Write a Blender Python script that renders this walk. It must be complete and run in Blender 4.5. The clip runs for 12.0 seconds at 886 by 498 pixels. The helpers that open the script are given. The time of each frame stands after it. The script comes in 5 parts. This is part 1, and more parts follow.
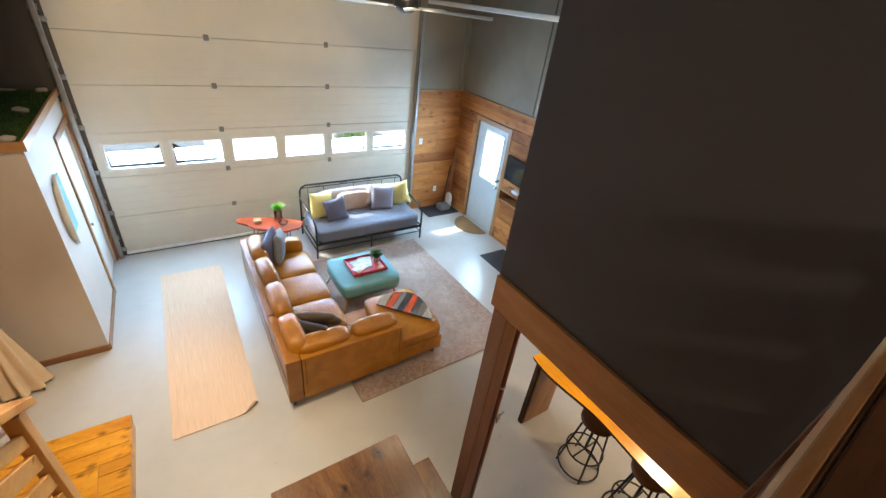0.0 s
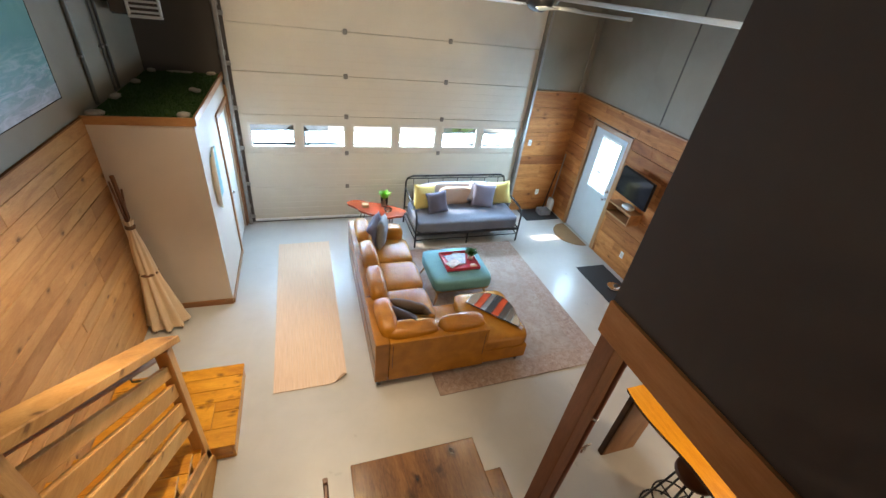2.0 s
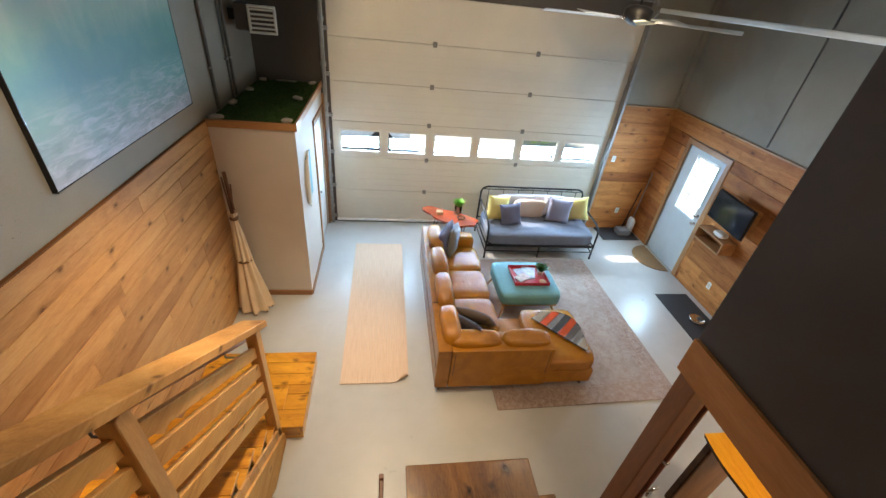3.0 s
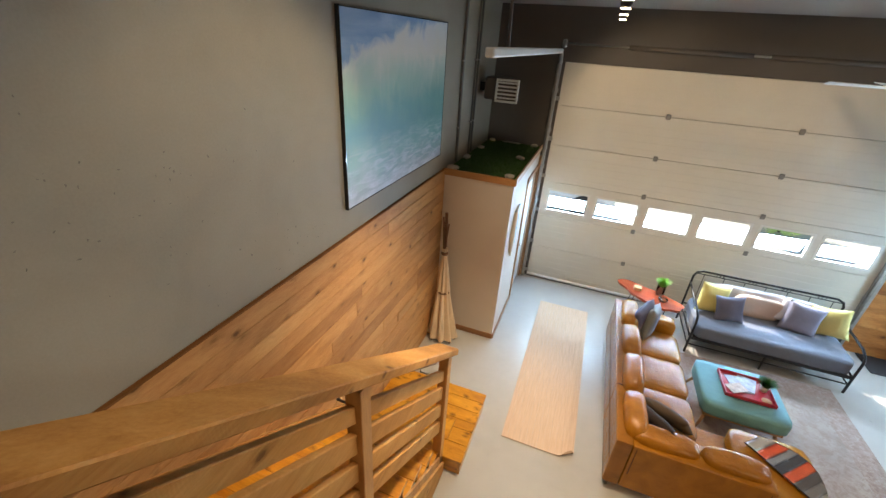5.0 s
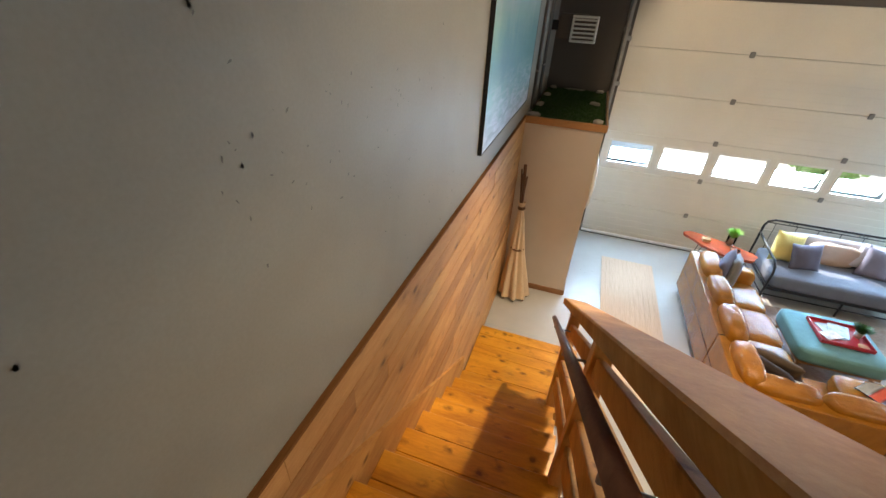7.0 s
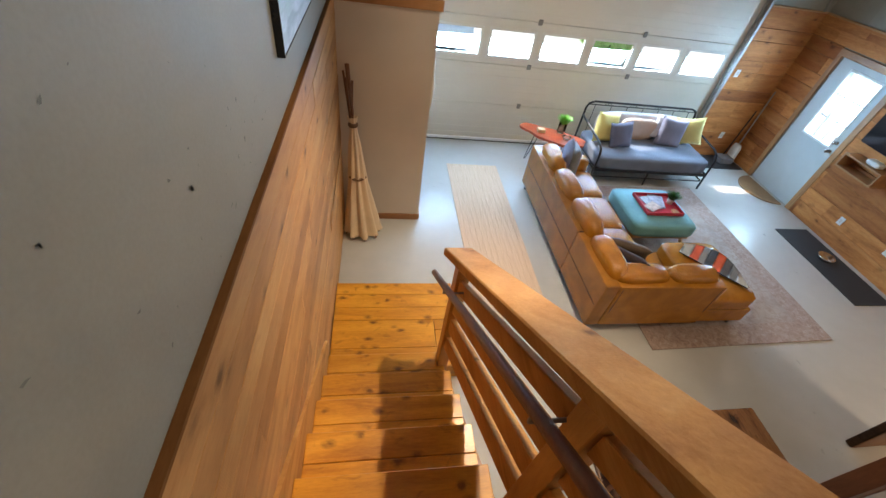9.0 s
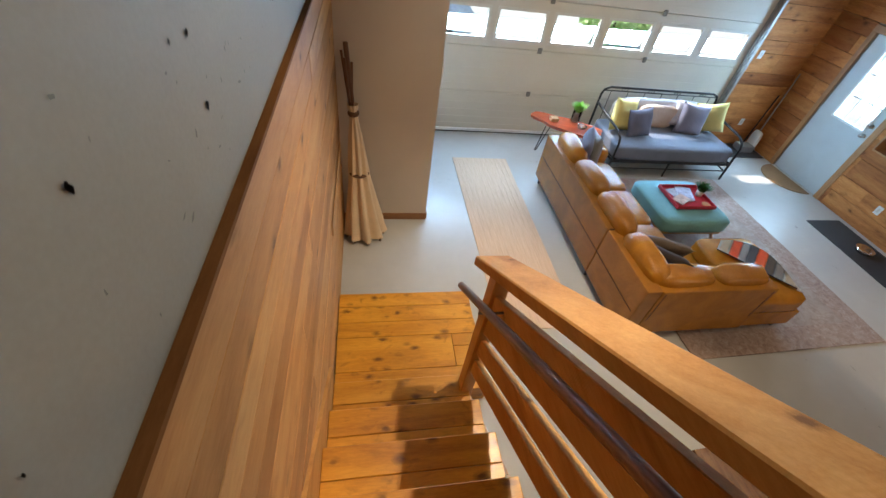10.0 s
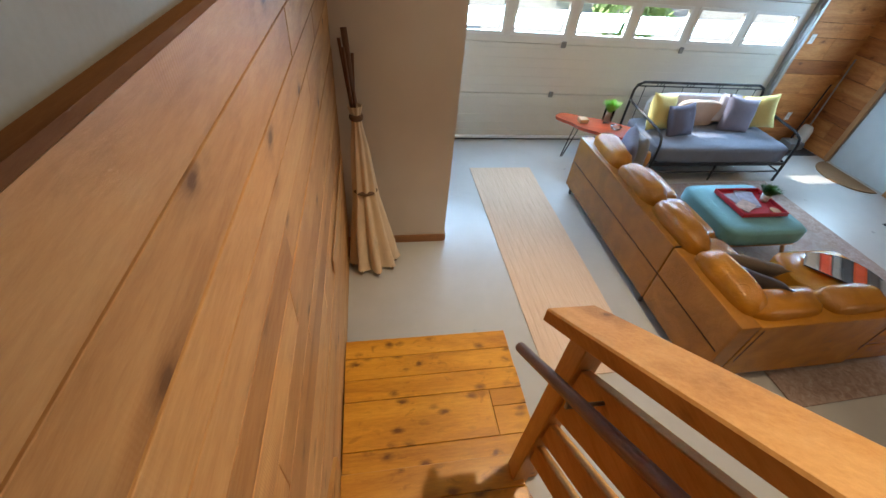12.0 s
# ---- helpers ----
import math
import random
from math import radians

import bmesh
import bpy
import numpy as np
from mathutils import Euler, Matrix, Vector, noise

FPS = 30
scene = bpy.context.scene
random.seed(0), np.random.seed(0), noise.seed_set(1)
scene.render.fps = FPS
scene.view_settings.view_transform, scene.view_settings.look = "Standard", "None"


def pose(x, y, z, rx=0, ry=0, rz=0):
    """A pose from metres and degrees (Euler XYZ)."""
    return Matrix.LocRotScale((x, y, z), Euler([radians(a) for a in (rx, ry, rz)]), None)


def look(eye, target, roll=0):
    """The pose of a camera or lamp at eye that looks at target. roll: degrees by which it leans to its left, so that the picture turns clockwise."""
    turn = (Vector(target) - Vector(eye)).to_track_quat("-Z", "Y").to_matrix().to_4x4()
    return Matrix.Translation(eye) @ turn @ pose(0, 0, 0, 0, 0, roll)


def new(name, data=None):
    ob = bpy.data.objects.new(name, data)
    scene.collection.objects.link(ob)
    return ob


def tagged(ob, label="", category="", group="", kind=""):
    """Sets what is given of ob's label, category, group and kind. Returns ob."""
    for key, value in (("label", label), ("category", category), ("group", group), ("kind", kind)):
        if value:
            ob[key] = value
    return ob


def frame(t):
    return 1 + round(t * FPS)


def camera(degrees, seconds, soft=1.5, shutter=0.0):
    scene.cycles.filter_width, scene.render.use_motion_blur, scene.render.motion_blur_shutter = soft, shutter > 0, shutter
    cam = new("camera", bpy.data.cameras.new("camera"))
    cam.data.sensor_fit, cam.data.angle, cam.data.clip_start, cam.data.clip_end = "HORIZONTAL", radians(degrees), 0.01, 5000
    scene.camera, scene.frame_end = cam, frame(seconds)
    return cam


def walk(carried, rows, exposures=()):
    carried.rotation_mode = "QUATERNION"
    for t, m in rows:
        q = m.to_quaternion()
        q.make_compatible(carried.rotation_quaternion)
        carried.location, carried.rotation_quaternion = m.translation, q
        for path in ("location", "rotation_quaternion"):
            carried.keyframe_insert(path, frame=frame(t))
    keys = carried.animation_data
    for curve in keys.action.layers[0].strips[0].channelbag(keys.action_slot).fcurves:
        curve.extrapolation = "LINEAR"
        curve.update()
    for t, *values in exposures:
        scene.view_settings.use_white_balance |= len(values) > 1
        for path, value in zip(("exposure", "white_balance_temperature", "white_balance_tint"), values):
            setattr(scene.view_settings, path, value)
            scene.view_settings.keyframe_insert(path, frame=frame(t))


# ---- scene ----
cam = camera(95.6, 12.0)
PATH = [
    (0, (2.072, -6.859, 3.895), (3.078, -5.478, 2.854), 7.7),
    (0.5, (2.092, -6.825, 3.929), (3.079, -5.454, 2.858), 8.6),
    (1, (2.073, -6.783, 3.963), (2.975, -5.361, 2.885), 8.9),
    (1.5, (2.033, -6.757, 3.947), (2.799, -5.268, 2.854), 8.6),
    (2, (1.982, -6.745, 3.91), (2.598, -5.197, 2.805), 8.0),
    (2.5, (1.961, -6.745, 3.957), (2.42, -5.155, 2.834), 7.4),
    (4.5, (1.797, -6.809, 3.956), (1.464, -5.1, 2.972), 4.5),
    (5, (1.709, -6.88, 3.942), (1.13, -5.207, 3.013), 4.0),
    (5.5, (1.498, -7.0, 3.918), (0.716, -5.368, 3.068), 3.2),
    (6, (1.209, -7.092, 3.885), (0.324, -5.515, 3.03), 2.3),
    (6.5, (0.939, -7.171, 3.847), (0.113, -5.591, 2.941), 1.6),
    (7, (0.657, -7.1, 3.675), (0.142, -5.497, 2.595), 2.9),
    (7.5, (0.466, -6.872, 3.581), (0.293, -5.289, 2.37), 4.7),
    (9.5, (0.359, -5.88, 3.19), (0.728, -4.486, 1.804), 10.4),
    (10, (0.29, -5.699, 3.029), (0.65, -4.302, 1.644), 9.6),
    (10.5, (0.27, -5.578, 2.934), (0.594, -4.166, 1.555), 8.1),
    (11, (0.293, -5.43, 2.828), (0.603, -4.007, 1.457), 7.1),
    (11.5, (0.287, -5.256, 2.72), (0.61, -3.819, 1.367), 6.8),
    (12, (0.262, -5.093, 2.622), (0.592, -3.647, 1.28), 6.4),
]
walk(cam, [(t, look(eye, target, roll)) for t, eye, target, roll in PATH], [(0.0, 1.2, 6900, 11), (2.0, 1.03, 7000, 11), (4.5, 1.0, 7200, 12), (6.2, 0.97, 7300, 12), (7.2, 1.15, 6950, 11), (8.0, 1.05, 6750, 11), (9.5, 0.8, 6550, 10), (12.0, 0.58, 6700, 11)])

# ---- world, sun, lamps ----
world = bpy.data.worlds.new("world")
scene.world = world
world.use_nodes = True
wn = world.node_tree.nodes
sky = wn.new("ShaderNodeTexSky")
sky.sky_type = "NISHITA"
sky.sun_disc = False
sky.sun_elevation, sky.sun_rotation = radians(47.6), radians(-34.7)
world.node_tree.links.new(sky.outputs[0], wn["Background"].inputs[0])
wn["Background"].inputs[1].default_value = 0.15


def lamp(kind, name, m, energy, color=(1, 1, 1), **extra):
    data = bpy.data.lights.new(name, kind)
    data.energy, data.color = energy, color
    if kind == "AREA":
        data.shape = "RECTANGLE"
        data.size, data.size_y = extra["size"]
    if kind == "SUN":
        data.angle = extra["angle"]
    if kind == "SPOT":
        data.spot_size, data.spot_blend, data.shadow_soft_size = extra["spot"], 0.6, 0.04
    if kind == "POINT":
        data.shadow_soft_size = extra["soft"]
    ob = new(name, data)
    ob.matrix_world = m
    return ob


lamp("SUN", "sun", look((-5.2, 7.5, 10), (0, 0, 0)), 5.0, (1, 0.93, 0.82), angle=radians(0.5))
for k in range(6):
    lamp("AREA", "window_daylight", look((1.52 + 0.79 * k, 0.06, 1.56), (1.55 + 0.79 * k, -3, 0.2)), 17, (0.42, 0.68, 1.0), size=(0.6, 0.34))
lamp("AREA", "door_daylight", look((7.2, -1.22, 1.52), (3, -1.5, 0.3)), 40, (0.42, 0.70, 1.0), size=(0.5, 0.85))
WARM = (1.0, 0.79, 0.54)
SPOTS = [(1.72, -2.14 - 0.62 * k, 4.2) for k in range(7)] + [(4.38, -2.5 - 0.62 * k, 4.2) for k in range(5)]
# where each head points, its power and the width of its beam
AIMS = [((2.7, 0.0, 2.5), 52, 92), ((3.1, -2.8, 0.2), 50, 80), ((2.0, -1.4, 0.4), 44, 80), ((0.95, -4.35, 0.4), 185, 74), ((0.0, -5.2, 2.95), 48, 76), ((2.4, -5.6, 0.0), 25, 90), ((1.0, -6.35, 3.0), 17, 62)]
AIMS += [((4.9, 0.0, 2.6), 26, 90), ((3.9, -3.4, 0.0), 20, 90), ((6.9, -3.2, 1.5), 20, 90), ((3.6, -4.4, 0.0), 15, 80), ((4.6, -5.2, 0.0), 20, 90)]
for p, (aim, power, width) in zip(SPOTS, AIMS):
    lamp("SPOT", "track_spot", look((p[0], p[1], p[2] - 0.02), aim), power, WARM, spot=radians(width))
# unseen fill lights added to brighten the stair wall and loft
for x, y in ((1.6, -8.6), (2.6, -9.4)):
    lamp("POINT", "loft_fill", pose(x, y, 4.3), 16, (1.0, 0.88, 0.72), soft=0.12)
# unseen fill lights added to brighten the bar counter under the loft
for x, y in ((5.6, -6.3), (5.9, -8.0)):
    lamp("POINT", "under_loft_fill", pose(x, y, 2.1), 30, WARM, soft=0.1)


# ---- materials ----
def nodes(name, rough=0.6, metal=0.0):
    m = bpy.data.materials.new(name)
    m.use_nodes = True
    t = m.node_tree
    b = t.nodes["Principled BSDF"]
    b.inputs["Roughness"].default_value = rough
    b.inputs["Metallic"].default_value = metal
    return m, t, b


def nd(t, kind, **values):
    n = t.nodes.new(kind)
    for k, v in values.items():
        if k in n.inputs:
            n.inputs[k].default_value = v
    return n


def coords(t, scale=(1, 1, 1), spread=0.0):
    tc = nd(t, "ShaderNodeTexCoord")
    mp = nd(t, "ShaderNodeMapping", Scale=scale)
    t.links.new(tc.outputs["Object"], mp.inputs["Vector"])
    if spread:
        oi = nd(t, "ShaderNodeObjectInfo")
        mu = t.nodes.new("ShaderNodeMath")
        mu.operation = "MULTIPLY"
        mu.inputs[1].default_value = spread
        t.links.new(oi.outputs["Random"], mu.inputs[0])
        t.links.new(mu.outputs[0], mp.inputs["Location"])
    return mp.outputs[0]


def ramp(t, fac, stops):
    r = t.nodes.new("ShaderNodeValToRGB")
    e = r.color_ramp.elements
    while len(e) < len(stops):
        e.new(0.5)
    for el, (p, c) in zip(e, stops):
        el.position, el.color = p, (*c, 1)
    t.links.new(fac, r.inputs[0])
    return r.outputs[0]


def mixc(t, fac, a, b, mode="MIX"):
    n = t.nodes.new("ShaderNodeMix")
    n.data_type, n.blend_type = "RGBA", mode
    for s, v in ((n.inputs[0], fac), (n.inputs[6], a), (n.inputs[7], b)):
        if hasattr(v, "is_linked"):
            t.links.new(v, s)
        else:
            s.default_value = v if isinstance(v, float) else (*v, 1)
    return n.outputs[2]


def noise_tex(t, vec, scale, detail=4.0, distortion=0.0, rough=0.55):
    n = nd(t, "ShaderNodeTexNoise", Scale=scale, Detail=detail, Distortion=distortion, Roughness=rough)
    t.links.new(vec, n.inputs["Vector"])
    return n.outputs[0]


def bump(t, b, height, strength=0.2, distance=0.01):
    n = nd(t, "ShaderNodeBump", Strength=strength, Distance=distance)
    t.links.new(height, n.inputs["Height"])
    t.links.new(n.outputs[0], b.inputs["Normal"])


def paint(name, color, rough=0.6, var=0.12, scale=3.0, bumps=0.06, grain=180.0, metal=0.0, coat=0.0):
    """Plain surface with stains at one scale and grain at another."""
    m, t, b = nodes(name, rough, metal)
    v = coords(t)
    big = noise_tex(t, v, scale, 5.0, 0.4)
    lo, hi = tuple(c * (1 - var) for c in color), tuple(min(1, c * (1 + var)) for c in color)
    col = ramp(t, big, [(0.3, lo), (0.7, hi)])
    fine = noise_tex(t, v, grain, 2.0)
    t.links.new(mixc(t, 0.25, col, ramp(t, fine, [(0.3, lo), (0.7, hi)])), b.inputs["Base Color"])
    rr = t.nodes.new("ShaderNodeMapRange")
    rr.inputs["To Min"].default_value, rr.inputs["To Max"].default_value = max(0.03, rough - 0.1), min(1, rough + 0.12)
    t.links.new(big, rr.inputs["Value"])
    t.links.new(rr.outputs[0], b.inputs["Roughness"])
    if bumps:
        bump(t, b, fine, bumps, 0.004)
    b.inputs["Coat Weight"].default_value = coat
    return m


def wood(name, axis, dark, mid, light, rough=0.5, knots=0.5, saw=0.0, coat=0.0, tint=0.35, size=0.9, smudge=0.0):
    """Sawn boards: grain along the axis, knots, and a tone of its own for each board."""
    m, t, b = nodes(name, rough)
    stretch = [3.6, 3.6, 3.6]
    stretch["xyz".index(axis)] = 0.55
    v = coords(t, stretch, 37.0)
    g1 = noise_tex(t, v, 1.4, 5.0, 1.2)
    g2 = noise_tex(t, v, 22.0, 5.0, 0.3, 0.75)
    col = ramp(t, g1, [(0.28, dark), (0.5, mid), (0.72, light)])
    col = mixc(t, 0.28, col, ramp(t, g2, [(0.35, dark), (0.65, light)]))
    oi = nd(t, "ShaderNodeObjectInfo")
    tone = ramp(t, oi.outputs["Random"], [(0.0, tuple(1 - tint * k for k in (0.8, 1.0, 1.1))), (0.5, (1, 0.98, 0.95)), (1.0, (1 + tint * 0.2, 1 + tint * 0.15, 1.0))])
    col = mixc(t, 1.0, col, tone, "MULTIPLY")
    if knots:
        ks = [6.5, 6.5, 6.5]
        ks["xyz".index(axis)] = 4.2
        kv = coords(t, ks, 53.0)
        vo = nd(t, "ShaderNodeTexVoronoi", Scale=size, Randomness=1.0)
        t.links.new(kv, vo.inputs["Vector"])
        wob = nd(t, "ShaderNodeMath")
        wob.operation = "MULTIPLY_ADD"
        wob.inputs[1].default_value, wob.inputs[2].default_value = 0.12, -0.06
        t.links.new(g2, wob.inputs[0])
        add = nd(t, "ShaderNodeMath")
        add.operation = "ADD"
        t.links.new(vo.outputs["Distance"], add.inputs[0])
        t.links.new(wob.outputs[0], add.inputs[1])
        kf = ramp(t, add.outputs[0], [(0.06, (knots,) * 3), (0.09, (knots * 0.5,) * 3), (0.17, (0, 0, 0))])
        col = mixc(t, kf, col, tuple(c * 0.35 for c in dark))
        if smudge:
            sm = noise_tex(t, coords(t, [9.0 if k == "xyz".index(axis) else 15.0 for k in range(3)], 19.0), 1.0, 4.0, 0.8)
            far = ramp(t, add.outputs[0], [(0.10, (smudge,) * 3), (0.34, (0, 0, 0))])
            col = mixc(t, mixc(t, 1.0, far, ramp(t, sm, [(0.38, (0, 0, 0)), (0.56, (1, 1, 1))]), "MULTIPLY"), col, tuple(c * 0.45 for c in dark))
            streak = ramp(t, sm, [(0.60, (0, 0, 0)), (0.74, (smudge * 0.7,) * 3)])
            col = mixc(t, streak, col, tuple(c * 0.8 for c in dark))
    t.links.new(col, b.inputs["Base Color"])
    h = g2
    if saw:
        sv = coords(t, (1, 1, 1), 11.0)
        wv = nd(t, "ShaderNodeTexWave", Scale=saw, Distortion=2.5)
        wv.bands_direction = axis.upper()
        t.links.new(sv, wv.inputs["Vector"])
        patch = ramp(t, noise_tex(t, sv, 1.7, 2.0), [(0.53, (0, 0, 0)), (0.66, (0.5,) * 3)])
        h = mixc(t, patch, g2, wv.outputs[0])
    bump(t, b, h, 0.2, 0.004)
    if rough >= 0.5:
        b.inputs["Specular IOR Level"].default_value = 0.2
    b.inputs["Coat Weight"].default_value = coat
    b.inputs["Coat Roughness"].default_value = 0.25
    return m


def leather(name, color):
    m, t, b = nodes(name, 0.27)
    v = coords(t, (1, 1, 1), 9.0)
    big = noise_tex(t, v, 4.0, 5.0, 0.8)
    col = ramp(t, big, [(0.3, tuple(c * 0.75 for c in color)), (0.7, tuple(c * 1.2 for c in color))])
    t.links.new(col, b.inputs["Base Color"])
    wr = noise_tex(t, v, 9.0, 4.0, 3.5)
    vo = nd(t, "ShaderNodeTexVoronoi", Scale=220.0)
    t.links.new(v, vo.inputs["Vector"])
    bump(t, b, mixc(t, 0.10, wr, vo.outputs["Distance"]), 0.45, 0.011)
    b.inputs["Coat Weight"].default_value = 0.08
    b.inputs["Specular IOR Level"].default_value = 0.42
    b.inputs["Coat Roughness"].default_value = 0.18
    return m


def fabric(name, color, var=0.12, scale=350.0, rough=0.9):
    m, t, b = nodes(name, rough)
    v = coords(t)
    wv = nd(t, "ShaderNodeTexWave", Scale=scale * 0.4, Distortion=0.6)
    t.links.new(v, wv.inputs["Vector"])
    big = noise_tex(t, v, 5.0, 4.0)
    lo, hi = tuple(c * (1 - var) for c in color), tuple(min(1, c * (1 + var)) for c in color)
    col = mixc(t, 0.3, ramp(t, big, [(0.3, lo), (0.7, hi)]), ramp(t, wv.outputs[0], [(0.2, lo), (0.8, hi)]))
    t.links.new(col, b.inputs["Base Color"])
    b.inputs["Sheen Weight"].default_value = 0.06
    bump(t, b, noise_tex(t, v, 18.0, 3.0, 1.0), 0.3, 0.01)
    return m


def glow(name, color, strength):
    m, t, b = nodes(name)
    b.inputs["Base Color"].default_value = (*color, 1)
    b.inputs["Emission Color"].default_value = (*color, 1)
    b.inputs["Emission Strength"].default_value = strength
    return m


def glass(name, color=(0.9, 0.97, 0.95), rough=0.0):
    m, t, b = nodes(name, rough)
    b.inputs["Base Color"].default_value = (*color, 1)
    b.inputs["Transmission Weight"].default_value = 1.0
    b.inputs["IOR"].default_value = 1.45
    return m


def concrete():
    m, t, b = nodes("polished_concrete", 0.3)
    v = coords(t)
    big = noise_tex(t, v, 0.9, 6.0, 0.6)
    mid = noise_tex(t, v, 5.0, 5.0, 0.5)
    col = ramp(t, big, [(0.3, (0.415, 0.41, 0.395)), (0.7, (0.50, 0.495, 0.475))])
    col = mixc(t, 0.3, col, ramp(t, mid, [(0.3, (0.415, 0.41, 0.395)), (0.7, (0.50, 0.495, 0.475))]))
    sp = ramp(t, noise_tex(t, v, 60.0, 2.0), [(0.68, (0, 0, 0)), (0.82, (0.14, 0.14, 0.14))])
    t.links.new(mixc(t, sp, col, (0.33, 0.32, 0.29)), b.inputs["Base Color"])
    rr = t.nodes.new("ShaderNodeMapRange")
    rr.inputs["To Min"].default_value, rr.inputs["To Max"].default_value = 0.24, 0.36
    t.links.new(mid, rr.inputs["Value"])
    t.links.new(rr.outputs[0], b.inputs["Roughness"])
    bump(t, b, mid, 0.04, 0.004)
    return m


def rug_mat():
    m, t, b = nodes("faded_persian_rug", 0.95)
    v = coords(t)
    tc = nd(t, "ShaderNodeTexCoord")
    sep = nd(t, "ShaderNodeSeparateXYZ")
    t.links.new(tc.outputs["Generated"], sep.inputs[0])

    def edge(out, lim):
        a = nd(t, "ShaderNodeMath")
        a.operation = "SUBTRACT"
        a.inputs[1].default_value = 0.5
        t.links.new(out, a.inputs[0])
        c = nd(t, "ShaderNodeMath")
        c.operation = "ABSOLUTE"
        t.links.new(a.outputs[0], c.inputs[0])
        d = nd(t, "ShaderNodeMath")
        d.operation = "GREATER_THAN"
        d.inputs[1].default_value = lim
        t.links.new(c.outputs[0], d.inputs[0])
        return d.outputs[0]
    mx = nd(t, "ShaderNodeMath")
    mx.operation = "MAXIMUM"
    t.links.new(edge(sep.outputs[0], 0.38), mx.inputs[0])
    t.links.new(edge(sep.outputs[1], 0.41), mx.inputs[1])
    big = noise_tex(t, v, 3.5, 6.0, 0.6)
    field = ramp(t, big, [(0.3, (0.28, 0.235, 0.21)), (0.5, (0.36, 0.295, 0.26)), (0.7, (0.42, 0.36, 0.32))])
    field = mixc(t, ramp(t, noise_tex(t, v, 11.0, 6.0, 1.2, 0.7), [(0.46, (0, 0, 0)), (0.6, (0.6,) * 3)]), field, (0.25, 0.17, 0.15))
    border = ramp(t, noise_tex(t, v, 22.0, 3.0, 1.0), [(0.35, (0.27, 0.19, 0.165)), (0.55, (0.35, 0.26, 0.225)), (0.7, (0.41, 0.35, 0.31))])
    col = mixc(t, mx.outputs[0], field, border)
    worn = ramp(t, noise_tex(t, v, 8.0, 6.0, 0.6, 0.7), [(0.5, (0, 0, 0)), (0.75, (0.5, 0.5, 0.5))])
    t.links.new(mixc(t, worn, col, (0.44, 0.39, 0.35)), b.inputs["Base Color"])
    bump(t, b, noise_tex(t, v, 300.0, 2.0), 0.3, 0.004)
    return m


def runner_mat():
    m, t, b = nodes("woven_jute", 0.95)
    v = coords(t, (80, 4, 1))
    g = noise_tex(t, v, 1.0, 4.0, 0.3)
    v2 = coords(t, (300, 120, 1))
    g2 = noise_tex(t, v2, 1.0, 2.0)
    col = ramp(t, g, [(0.3, (0.58, 0.41, 0.29)), (0.5, (0.65, 0.47, 0.34)), (0.72, (0.70, 0.53, 0.39))])
    t.links.new(mixc(t, 0.2, col, ramp(t, g2, [(0.3, (0.52, 0.38, 0.26)), (0.7, (0.72, 0.57, 0.43))])), b.inputs["Base Color"])
    bump(t, b, g2, 0.4, 0.006)
    return m


def math_node(t, kind, a, b=None, c=None):
    n = nd(t, "ShaderNodeMath")
    n.operation = kind
    for k, v in enumerate((a, b, c)):
        if v is None:
            continue
        if hasattr(v, "is_linked"):
            t.links.new(v, n.inputs[k])
        else:
            n.inputs[k].default_value = v
    return n.outputs[0]


